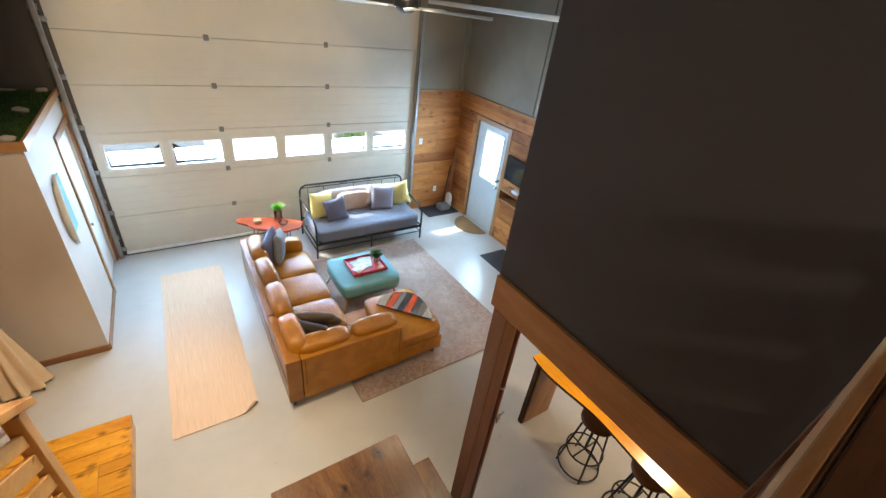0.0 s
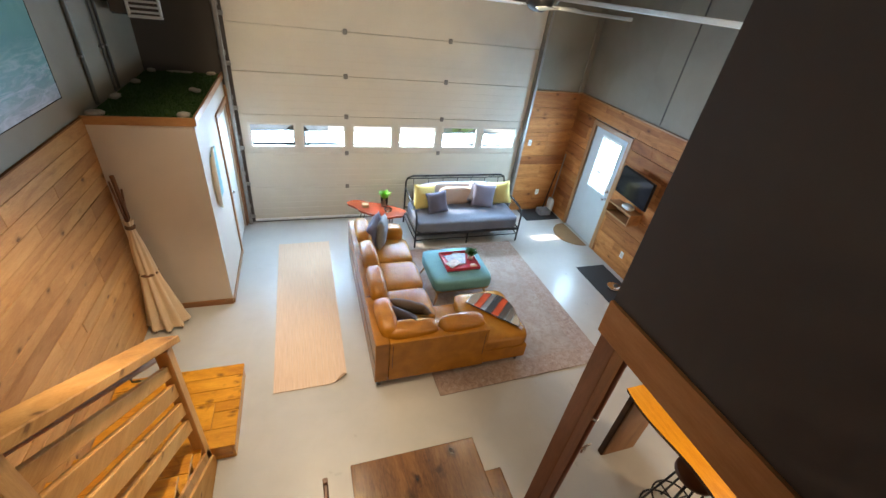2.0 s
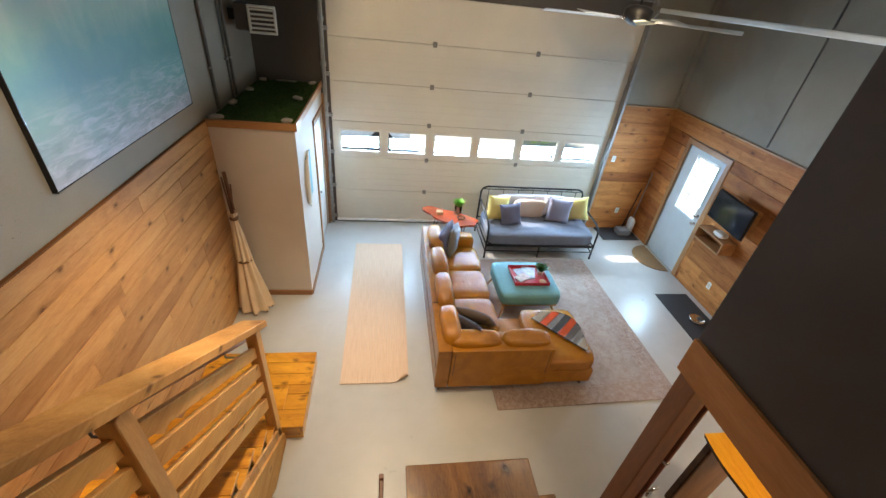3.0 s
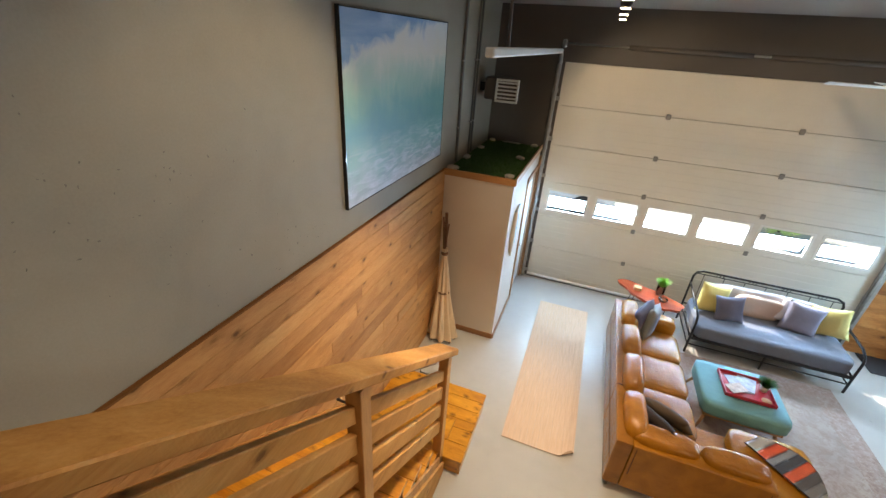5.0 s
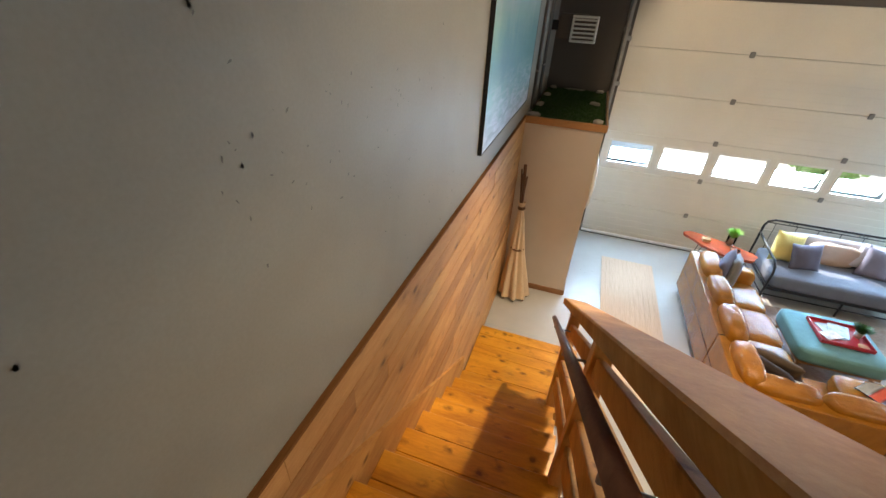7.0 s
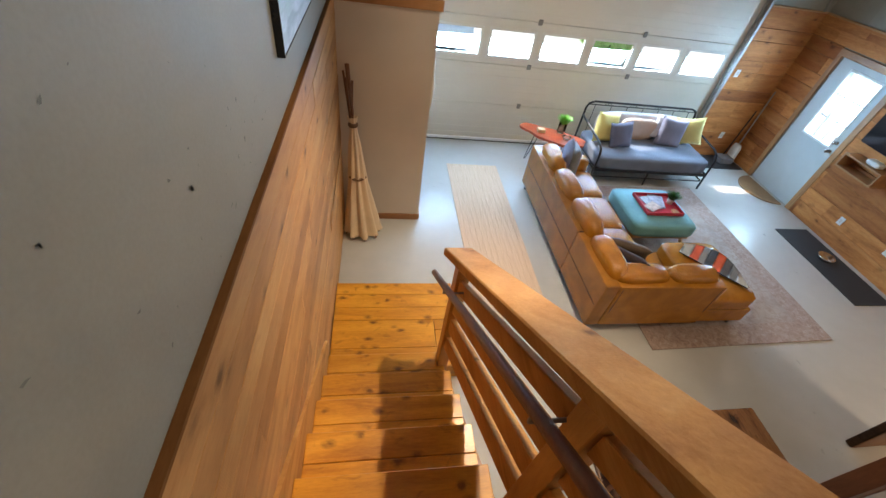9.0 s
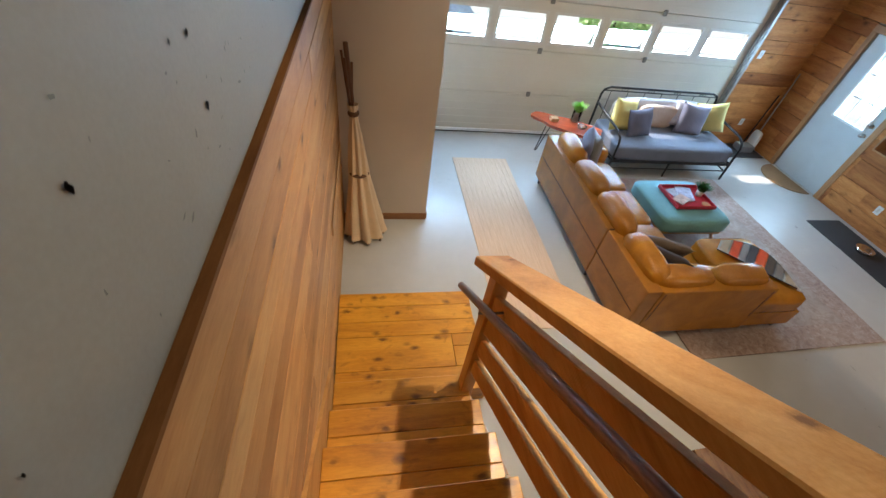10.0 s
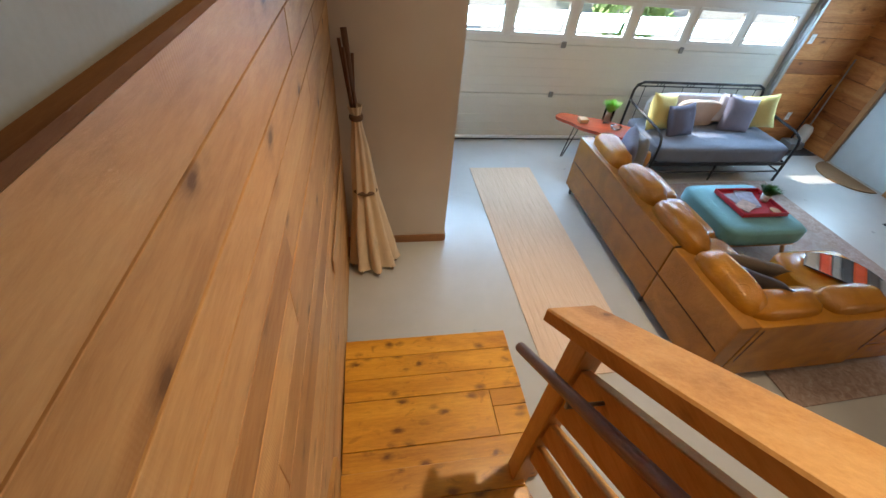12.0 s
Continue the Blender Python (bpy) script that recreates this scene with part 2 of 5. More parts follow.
def wave_mat():
    """Sea painting: blue sky and cloud above, a misty crest, the turquoise face, slanting foam below."""
    m, t, b = nodes("sea_painting", 0.5)
    tc = nd(t, "ShaderNodeTexCoord")
    sep = nd(t, "ShaderNodeSeparateXYZ")
    t.links.new(tc.outputs["Generated"], sep.inputs[0])
    u, h = sep.outputs[1], sep.outputs[2]
    v = coords(t, (1, 1.3, 1.1))
    big = noise_tex(t, v, 2.2, 6.0, 1.0)
    drip = noise_tex(t, coords(t, (1, 5.0, 1.0)), 1.6, 5.0, 0.6)
    hh = math_node(t, "MULTIPLY_ADD", math_node(t, "SUBTRACT", big, 0.5), 0.24, h)
    hh = math_node(t, "MULTIPLY_ADD", math_node(t, "SUBTRACT", drip, 0.5), 0.10, hh)
    left = ramp(t, hh, [(0.0, (0.40, 0.44, 0.52)), (0.14, (0.30, 0.42, 0.46)), (0.26, (0.24, 0.44, 0.46)), (0.38, (0.16, 0.38, 0.46)), (0.50, (0.20, 0.44, 0.44)), (0.60, (0.30, 0.52, 0.45)), (0.72, (0.42, 0.54, 0.48)), (0.82, (0.62, 0.60, 0.55)), (1.0, (0.60, 0.60, 0.60))])
    right = ramp(t, hh, [(0.0, (0.34, 0.40, 0.48)), (0.10, (0.20, 0.34, 0.38)), (0.22, (0.12, 0.31, 0.32)), (0.36, (0.07, 0.25, 0.25)), (0.50, (0.10, 0.29, 0.28)), (0.60, (0.22, 0.38, 0.34)), (0.72, (0.36, 0.47, 0.42)), (0.80, (0.58, 0.56, 0.50)), (1.0, (0.56, 0.58, 0.60))])
    col = mixc(t, ramp(t, u, [(0.15, (0, 0, 0)), (0.85, (1, 1, 1))]), left, right)
    sky_edge = math_node(t, "MULTIPLY_ADD", math_node(t, "SUBTRACT", big, 0.5), 0.30, math_node(t, "MULTIPLY_ADD", u, -0.26, h))
    sky_f = ramp(t, sky_edge, [(0.76, (0, 0, 0)), (0.82, (0.95,) * 3)])
    sky_c = ramp(t, noise_tex(t, coords(t, (1, 1.0, 5.0)), 1.5, 4.0, 0.5), [(0.4, (0.13, 0.26, 0.46)), (0.7, (0.30, 0.42, 0.56))])
    col = mixc(t, sky_f, col, sky_c)
    mp = nd(t, "ShaderNodeMapping", Scale=(1, 1.0, 4.6))
    mp.inputs["Rotation"].default_value = (radians(-24), 0, 0)
    t.links.new(tc.outputs["Object"], mp.inputs["Vector"])
    foam = ramp(t, noise_tex(t, mp.outputs[0], 3.6, 7.0, 1.1, 0.62), [(0.44, (0, 0, 0)), (0.66, (1, 1, 1))])
    low = ramp(t, h, [(0.0, (0.85,) * 3), (0.14, (0.62,) * 3), (0.38, (0.0,) * 3)])
    col = mixc(t, mixc(t, 1.0, foam, low, "MULTIPLY"), col, (0.60, 0.64, 0.74))
    dark = ramp(t, noise_tex(t, mp.outputs[0], 2.4, 6.0, 1.4), [(0.52, (0, 0, 0)), (0.68, (0.55,) * 3)])
    col = mixc(t, mixc(t, 1.0, dark, low, "MULTIPLY"), col, (0.12, 0.18, 0.26))
    mist = ramp(t, drip, [(0.52, (0, 0, 0)), (0.74, (0.32,) * 3)])
    crest = ramp(t, h, [(0.50, (0, 0, 0)), (0.68, (0.8,) * 3), (0.85, (0, 0, 0))])
    col = mixc(t, mixc(t, 1.0, mist, crest, "MULTIPLY"), col, (0.60, 0.64, 0.56))
    t.links.new(col, b.inputs["Base Color"])
    bump(t, b, noise_tex(t, v, 90.0, 2.0), 0.15, 0.003)
    return m


M_floor = concrete()
M_wall = paint("grey_green_wall_paint", (0.270, 0.250, 0.208), 0.55, 0.13, 1.6, 0.05, 90)
M_wall.node_tree.nodes["Principled BSDF"].inputs["Specular IOR Level"].default_value = 0.18
M_conduit = paint("grey_conduit", (0.13, 0.125, 0.115), 0.5, 0.1)
M_loft = paint("charcoal_loft_paint", (0.066, 0.055, 0.048), 0.75, 0.08, 1.0, 0.03, 120)
M_dark = paint("charcoal_wall_paint", (0.082, 0.070, 0.060), 0.6, 0.12, 1.2, 0.05, 120)
M_ceil = paint("grey_ceiling_paint", (0.30, 0.285, 0.27), 0.7, 0.08, 1.5)
M_drywall = paint("pale_drywall", (0.56, 0.50, 0.44), 0.7, 0.05, 2.0)
M_white = paint("white_paint", (0.72, 0.75, 0.74), 0.45, 0.05, 4.0)
M_gdoor = paint("off_white_steel_door", (0.62, 0.58, 0.50), 0.45, 0.06, 1.3, 0.12, 60)
M_galv = paint("galvanised_steel", (0.30, 0.295, 0.28), 0.48, 0.2, 14, 0.03, 200, 0.5)
M_black = paint("black_steel", (0.02, 0.02, 0.022), 0.35, 0.2, 8, 0.03, 200, 0.5)
M_rubber = paint("black_rubber", (0.03, 0.032, 0.036), 0.75, 0.15, 8, 0.2, 300)
M_gframe = paint("window_frame_steel", (0.66, 0.64, 0.58), 0.5, 0.05, 3.0)
M_lit_rail = paint("lit_rail_metal", (0.78, 0.79, 0.80), 0.35, 0.08, 8, 0.02, 200, 0.35)
# white door paint, darkened to hold the shade on the leaf's inner face
M_door_shaded = paint("shaded_door_paint", (0.50, 0.55, 0.56), 0.5, 0.05, 4.0)
M_hinge = paint("dull_hinge_steel", (0.21, 0.20, 0.185), 0.5, 0.15, 14, 0.03, 200, 0.5)
M_chrome = paint("chrome", (0.75, 0.75, 0.75), 0.15, 0.05, 5, 0, 100, 1.0)
PINE = ((0.31, 0.135, 0.046), (0.49, 0.255, 0.098), (0.61, 0.36, 0.155))
CEDAR = ((0.22, 0.072, 0.022), (0.48, 0.185, 0.055), (0.62, 0.30, 0.105))
AMBER = ((0.38, 0.13, 0.008), (0.66, 0.29, 0.022), (0.80, 0.40, 0.045))
BROWN = ((0.055, 0.019, 0.007), (0.13, 0.048, 0.017), (0.21, 0.088, 0.032))
TRIM = ((0.22, 0.10, 0.04), (0.38, 0.19, 0.075), (0.48, 0.26, 0.12))
RAIL = ((0.33, 0.138, 0.034), (0.52, 0.255, 0.068), (0.64, 0.355, 0.12))
M_pine_y = wood("pine_boards_y", "y", *PINE, 0.5, 0.95, 42.0, 0, 0.34, 0.9, 0.35)
M_cedar_y = wood("cedar_boards_y", "y", *CEDAR, 0.6, 0.8, 40.0, 0, 0.45, 0.9, 0.4)
M_cedar_x = wood("cedar_boards_x", "x", *CEDAR, 0.6, 0.8, 40.0, 0, 0.45, 0.9, 0.4)
M_captrim = wood("brown_cap_trim", "y", (0.13, 0.055, 0.02), (0.23, 0.11, 0.04), (0.31, 0.16, 0.06), 0.75, 0.3)
M_captrim.node_tree.nodes["Principled BSDF"].inputs["Specular IOR Level"].default_value = 0.08
M_cleat = wood("pale_loose_board", "y", (0.42, 0.22, 0.09), (0.60, 0.36, 0.15), (0.70, 0.45, 0.21), 0.5, 0.4)
M_amber_x = wood("amber_pine_x", "x", *AMBER, 0.32, 1.0, 0, 0.3, 0.22, 1.5, 0.95)
M_amber_y = wood("amber_pine_y", "y", *AMBER, 0.32, 0.8, 0, 0.3, 0.2, 1.2, 0.5)
M_post_z = wood("red_brown_stain_z", "z", (0.09, 0.032, 0.014), (0.18, 0.066, 0.028), (0.26, 0.105, 0.045), 0.45, 0.3)
M_pipe = paint("red_brown_pipe", (0.20, 0.06, 0.03), 0.4, 0.2)
M_brown_x = wood("brown_stain_x", "x", *BROWN, 0.45, 0.4)
M_brown_y = wood("brown_stain_y", "y", *BROWN, 0.45, 0.4)
M_brown_z = wood("brown_stain_z", "z", *BROWN, 0.45, 0.4)
M_trim_x = wood("fir_trim_x", "x", *TRIM, 0.45, 0.2)
M_trim_y = wood("fir_trim_y", "y", *TRIM, 0.45, 0.2)
M_trim_z = wood("fir_trim_z", "z", *TRIM, 0.45, 0.2)
M_rail_y = wood("rail_pine_y", "y", *RAIL, 0.75, 0.8, 30.0, 0, 0.12)
M_rail_z = wood("rail_pine_z", "z", *RAIL, 0.45, 0.3, 0, 0, 0.12)
M_beam_x = wood("fir_beam_x", "x", (0.30, 0.125, 0.045), (0.42, 0.20, 0.08), (0.50, 0.26, 0.11), 0.5, 0.25)
M_beam_y = wood("fir_beam_y", "y", (0.30, 0.125, 0.045), (0.42, 0.20, 0.08), (0.50, 0.26, 0.11), 0.5, 0.25)
M_redwood = wood("red_slab", "x", (0.34, 0.035, 0.012), (0.52, 0.075, 0.025), (0.62, 0.16, 0.06), 0.14, 0.4, 0, 0.8)
M_orange_slab = wood("orange_slab", "y", (0.60, 0.20, 0.01), (0.85, 0.36, 0.015), (0.95, 0.50, 0.05), 0.22, 0.35, 0, 0.6, 0.05)
M_bark = wood("bark_edge", "y", (0.02, 0.01, 0.006), (0.05, 0.025, 0.012), (0.09, 0.045, 0.02), 0.8, 0)
M_table = wood("table_walnut", "y", (0.055, 0.020, 0.007), (0.15, 0.062, 0.020), (0.32, 0.15, 0.05), 0.22, 0.9, 0, 0.35, 0.3, 0.8, 0.85)
M_oak = wood("light_oak_leg", "z", (0.36, 0.19, 0.09), (0.50, 0.29, 0.15), (0.6, 0.38, 0.2), 0.45, 0)
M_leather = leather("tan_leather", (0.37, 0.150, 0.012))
# the same tan leather, darkened: the outer back's shade is in its colour
M_leather_shaded = leather("tan_leather_shaded", (0.29, 0.118, 0.018))
M_teal = fabric("teal_fabric", (0.145, 0.35, 0.41))
M_matt = fabric("slate_blue_cover", (0.135, 0.155, 0.205))
M_yellow = fabric("yellow_linen", (0.64, 0.54, 0.20))
M_slate = fabric("slate_cushion", (0.10, 0.10, 0.15))
M_mauve = fabric("mauve_cushion", (0.20, 0.19, 0.25))
M_beige = fabric("beige_cushion", (0.50, 0.38, 0.31))
M_lilac = fabric("pale_grey_cushion", (0.50, 0.49, 0.54))
M_grey = fabric("grey_cushion", (0.19, 0.20, 0.22))
M_darkcush = fabric("dark_brown_cushion", (0.035, 0.025, 0.022))
M_taupe = fabric("taupe_cushion", (0.12, 0.085, 0.06))
M_canvas = fabric("cream_canvas", (0.66, 0.52, 0.36))
M_cord = fabric("brown_cord", (0.13, 0.07, 0.035))
M_rug = rug_mat()
M_jute = runner_mat()
M_wave = wave_mat()
M_turf = paint("green_turf", (0.030, 0.072, 0.010), 0.95, 0.3, 14, 0.6, 500)
M_rock = paint("pale_stone", (0.38, 0.33, 0.27), 0.8, 0.2, 12, 0.3, 90)
M_pvc = paint("red_plastic_tray", (0.42, 0.02, 0.035), 0.3, 0.1)
M_leafm = paint("leaf_green", (0.09, 0.30, 0.03), 0.6, 0.35, 30)
M_leafd = paint("leaf_dark_green", (0.035, 0.13, 0.025), 0.6, 0.35, 30)
M_hedge = paint("sunlit_hedge", (0.44, 0.62, 0.26), 0.7, 0.3, 30)
M_grass = paint("bright_grass_green", (0.17, 0.42, 0.05), 0.6, 0.3, 30)
M_glass = glass("clear_glass")
M_thin = glass("thin_vase_glass", (1, 1, 1))
M_thin.node_tree.nodes["Principled BSDF"].inputs["IOR"].default_value = 1.12
M_pot = paint("pale_pot", (0.6, 0.58, 0.54), 0.5, 0.08)
M_cream = paint("cream_lacquer", (0.62, 0.54, 0.40), 0.35, 0.1, 6)
M_screen = paint("black_screen", (0.012, 0.013, 0.016), 0.08, 0.1, 3, 0)
M_coir = fabric("coir_mat", (0.23, 0.125, 0.05))
M_bulb = glow("lamp_bulb", (1.0, 0.80, 0.50), 14.0)
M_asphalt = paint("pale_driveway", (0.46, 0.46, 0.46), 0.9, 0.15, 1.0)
M_hole = paint("dark_plaster_hole", (0.15, 0.14, 0.12), 0.8, 0.3, 40)
M_patch = paint("pale_filler", (0.36, 0.35, 0.32), 0.8, 0.1)
M_scuff = paint("wall_scuff", (0.15, 0.145, 0.12), 0.8, 0.3, 30)


# ---- building blocks ----
def part(name, bm, material, parent=None, label="", at=(0, 0, 0), smooth=False):
    me = bpy.data.meshes.new(name)
    bm.to_mesh(me)
    bm.free()
    for mat in (material if isinstance(material, (list, tuple)) else [material]):
        me.materials.append(mat)
    if smooth:
        for p in me.polygons:
            p.use_smooth = True
    ob = new(name, me)
    ob.location = Vector(at)
    if parent:
        ob.parent = parent
        ob.location = Vector(at) - Vector(parent["at"])
    ob["at"] = list(at)
    return ob


def thing(name, at, label, category, group=""):
    ob = new(name)
    ob.empty_display_size = 0.1
    ob.location = at
    ob["at"] = list(at)
    return tagged(ob, label, category, group)


def box_bm(sx, sy, sz, bev=0.0, seg=1):
    bm = bmesh.new()
    bmesh.ops.create_cube(bm, size=1.0)
    for v in bm.verts:
        v.co = Vector((v.co.x * sx, v.co.y * sy, v.co.z * sz))
    if bev:
        bmesh.ops.bevel(bm, geom=bm.edges[:], offset=min(bev, sx * 0.45, sy * 0.45, sz * 0.45), segments=seg, affect="EDGES", profile=0.7)
    return bm


def box(name, lim, material, parent=None, label="", bev=0.0, seg=1, smooth=False):
    x0, x1, y0, y1, z0, z1 = lim
    return part(name, box_bm(x1 - x0, y1 - y0, z1 - z0, bev, seg), material, parent, label, ((x0 + x1) / 2, (y0 + y1) / 2, (z0 + z1) / 2), smooth)


def structure(ob, label="", group=""):
    return tagged(ob, label, "", group, "structure")


def prism_bm(pts, axis, a, b):
    """A flat outline pushed along an axis from a to b."""
    bm = bmesh.new()

    def put(p, w):
        q = list(p)
        q.insert("xyz".index(axis), w)
        return bm.verts.new(q)
    lo, hi = [put(p, a) for p in pts], [put(p, b) for p in pts]
    bm.faces.new(lo)
    bm.faces.new(hi[::-1])
    for i in range(len(pts)):
        j = (i + 1) % len(pts)
        bm.faces.new((lo[i], hi[i], hi[j], lo[j]))
    bmesh.ops.recalc_face_normals(bm, faces=bm.faces)
    return bm


def centred(bm):
    c = sum((v.co for v in bm.verts), Vector()) / len(bm.verts)
    for v in bm.verts:
        v.co -= c
    return tuple(c)


def tube_bm(points, r, n=8, closed=False):
    """A round tube along points; r is one radius or one for each point."""
    bm = bmesh.new()
    pts = [Vector(p) for p in points]
    rs = r if isinstance(r, (list, tuple)) else [r] * len(pts)
    rings, up = [], None
    for i, p in enumerate(pts):
        a = pts[i - 1] if (i or closed) else p
        c = pts[(i + 1) % len(pts)] if (i < len(pts) - 1 or closed) else p
        d = (c - a).normalized()
        if up is None:
            up = d.orthogonal().normalized()
        up = (up - d * up.dot(d)).normalized()
        side = d.cross(up)
        rings.append([bm.verts.new(p + (up * math.cos(2 * math.pi * k / n) + side * math.sin(2 * math.pi * k / n)) * rs[i]) for k in range(n)])
    for i in range(len(rings) - (0 if closed else 1)):
        a, c = rings[i], rings[(i + 1) % len(rings)]
        for k in range(n):
            bm.faces.new((a[k], a[(k + 1) % n], c[(k + 1) % n], c[k]))
    if not closed:
        bm.faces.new(rings[0][::-1])
        bm.faces.new(rings[-1])
    bmesh.ops.recalc_face_normals(bm, faces=bm.faces)
    return bm


def tube(name, points, r, material, parent=None, label="", n=8, closed=False):
    bm = tube_bm(points, r, n, closed)
    c = centred(bm)
    return part(name, bm, material, parent, label, c, True)


def lathe(name, profile, material, parent=None, label="", at=(0, 0, 0), n=20):
    bm = bmesh.new()
    rings = [[bm.verts.new((r * math.cos(2 * math.pi * k / n), r * math.sin(2 * math.pi * k / n), z)) for k in range(n)] for r, z in profile]
    for a, c in zip(rings, rings[1:]):
        for k in range(n):
            bm.faces.new((a[k], a[(k + 1) % n], c[(k + 1) % n], c[k]))
    bm.faces.new(rings[0][::-1])
    bm.faces.new(rings[-1])
    bmesh.ops.recalc_face_normals(bm, faces=bm.faces)
    return part(name, bm, material, parent, label, at, True)


def soft_bm(sx, sy, sz, p=5.0, cuts=7, wob=0.0, seed=0.0, crown=0.0):
    """An upholstered block: rounded like a superellipsoid, with slight dents and a crowned top."""
    bm = bmesh.new()
    bmesh.ops.create_cube(bm, size=2.0)
    bmesh.ops.subdivide_edges(bm, edges=bm.edges[:], cuts=cuts, use_grid_fill=True)
    for v in bm.verts:
        c = v.co
        norm = (abs(c.x) ** p + abs(c.y) ** p + abs(c.z) ** p) ** (1 / p)
        u = c / norm
        k = 1 + crown * (1 - min(1, abs(c.x)) ** 2) * (1 - min(1, abs(c.y)) ** 2)
        w = noise.noise(Vector((u.x * 2.2 + seed, u.y * 2.2, u.z * 2.2 + seed))) * wob
        v.co = Vector((u.x * sx / 2, u.y * sy / 2, u.z * sz / 2 * k)) * (1 + w)
    return bm


def soft(name, lim, material, parent=None, label="", p=5.0, wob=0.02, crown=0.0, cuts=7, rot=None):
    x0, x1, y0, y1, z0, z1 = lim
    c = ((x0 + x1) / 2, (y0 + y1) / 2, (z0 + z1) / 2)
    ob = part(name, soft_bm(x1 - x0, y1 - y0, z1 - z0, p, cuts, wob, c[0] * 7 + c[1] * 3, crown), material, parent, label, c, True)
    if rot:
        ob.rotation_euler = [radians(a) for a in rot]
    return ob


def pillow(name, at, size, material, rot, label, group="", thick=0.15):
    """A square scatter cushion with pinched corners and a seam."""
    bm = bmesh.new()
    n = 12
    sheets = []
    for s in (1, -1):
        g = {}
        for i in range(n + 1):
            for j in range(n + 1):
                u, w = 2 * i / n - 1, 2 * j / n - 1
                h = thick / 2 * ((1 - u ** 4) * (1 - w ** 4)) ** 0.55
                pinch = 1 - 0.10 * (1 - min(abs(u), 1) ** 2) * abs(w) ** 3 - 0.10 * (1 - min(abs(w), 1) ** 2) * abs(u) ** 3
                if s < 0 and (i in (0, n) or j in (0, n)):
                    g[i, j] = sheets[0][i, j]
                    continue
                dent = 0.012 * noise.noise(Vector((u * 1.7 + at[0] * 5, w * 1.7, s)))
                g[i, j] = bm.verts.new((u * size[0] / 2 * pinch, w * size[1] / 2 * pinch, s * h + (dent if 0 < i < n and 0 < j < n else 0)))
        sheets.append(g)
        for i in range(n):
            for j in range(n):
                q = (g[i, j], g[i + 1, j], g[i + 1, j + 1], g[i, j + 1])
                bm.faces.new(q if s > 0 else q[::-1])
    ob = part(name, bm, material, None, "", at, True)
    ob.rotation_euler = [radians(a) for a in rot]
    return tagged(ob, label, "cushion", group)


def blades(name, at, n, length, spread, material, parent, label="", width=0.008, seed=1):
    rnd = random.Random(seed)
    bm = bmesh.new()
    for _ in range(n):
        a, lean = rnd.uniform(0, 2 * math.pi), rnd.uniform(0, spread)
        r0 = rnd.uniform(0, spread * 0.35)
        base = Vector((r0 * math.cos(a), r0 * math.sin(a), 0))
        out = Vector((math.cos(a), math.sin(a), 0))
        side = Vector((-math.sin(a), math.cos(a), 0)) * width
        L = length * rnd.uniform(0.6, 1.0)
        p = [base, base + out * lean * 0.4 + Vector((0, 0, L * 0.6)), base + out * lean + Vector((0, 0, L))]
        v = [bm.verts.new(p[0] - side), bm.verts.new(p[0] + side), bm.verts.new(p[1] - side), bm.verts.new(p[1] + side), bm.verts.new(p[2])]
        bm.faces.new((v[0], v[1], v[3], v[2]))
        bm.faces.new((v[2], v[3], v[4]))
    return part(name, bm, material, parent, label, at)


# ---- sizes of the place ----
XR, YB, ZC = 7.05, -11.0, 4.46          # right wall, back wall, ceiling
GX0, GX1, GZ = 1.07, 5.93, 3.74         # garage door
LOFT = 2.45
WTOP = 2.465                            # top of the wood panelling
RISE, RUN, NY, NZ = 0.205, 0.283, -4.33, 0.40   # stairs: first nosing
DY0, DY1, DZ = -1.56, -0.67, 2.06       # entry door

# ---- floor, walls, ceiling ----
structure(box("floor", (-0.2, XR + 0.2, YB - 0.2, 0.2, -0.15, 0.0), M_floor), "polished pale grey concrete floor")
structure(box("wall_west", (-0.2, 0.0, YB - 0.2, 0.2, 0, ZC), M_wall), "grey-green painted wall with patched screw holes")
structure(box("wall_back", (0.0, XR, YB - 0.2, YB, 0, ZC), M_wall))
structure(box("wall_north_left_pier", (0.0, GX0, 0.0, 0.2, 0, ZC), M_dark))
structure(box("wall_north_right_pier", (GX1, XR, 0.0, 0.2, 0, ZC), M_wall))
structure(box("wall_north_header", (GX0, GX1, 0.0, 0.2, GZ, ZC), M_dark))
structure(box("wall_east_near", (XR, XR + 0.2, YB - 0.2, DY0, 0, ZC), M_wall))
structure(box("wall_east_corner", (XR, XR + 0.2, DY1, 0.2, 0, ZC), M_wall))
structure(box("wall_east_above_door", (XR, XR + 0.2, DY0, DY1, DZ, ZC), M_wall))
structure(box("ceiling", (-0.2, XR + 0.2, YB - 0.2, 0.2, ZC, ZC + 0.2), M_ceil))
structure(box("loft_floor", (0.95, XR, YB, -6.92, LOFT - 0.07, LOFT), M_brown_x), "stained board loft floor")
structure(box("loft_floor_stair_end", (0.0, 0.95, YB, -7.20, LOFT - 0.25, LOFT), M_brown_x))
structure(box("loft_floor_room", (3.56, XR, -6.92, -5.55, LOFT - 0.07, LOFT), M_ceil))
structure(box("loft_room_wall_side", (3.46, 3.56, -9.5, -5.53, 2.632, ZC), M_loft), "charcoal painted loft room wall")
structure(box("loft_room_wall_front", (3.56, XR, -5.65, -5.53, LOFT, ZC), M_dark))
structure(box("trim_beam_side", (3.44, 3.56, -9.5, -5.53, 2.42, 2.63), M_beam_y), "brown fir edge beam under the charcoal wall")
structure(box("trim_beam_front", (3.56, XR, -5.55, -5.53, 2.36, 2.45), M_brown_x))
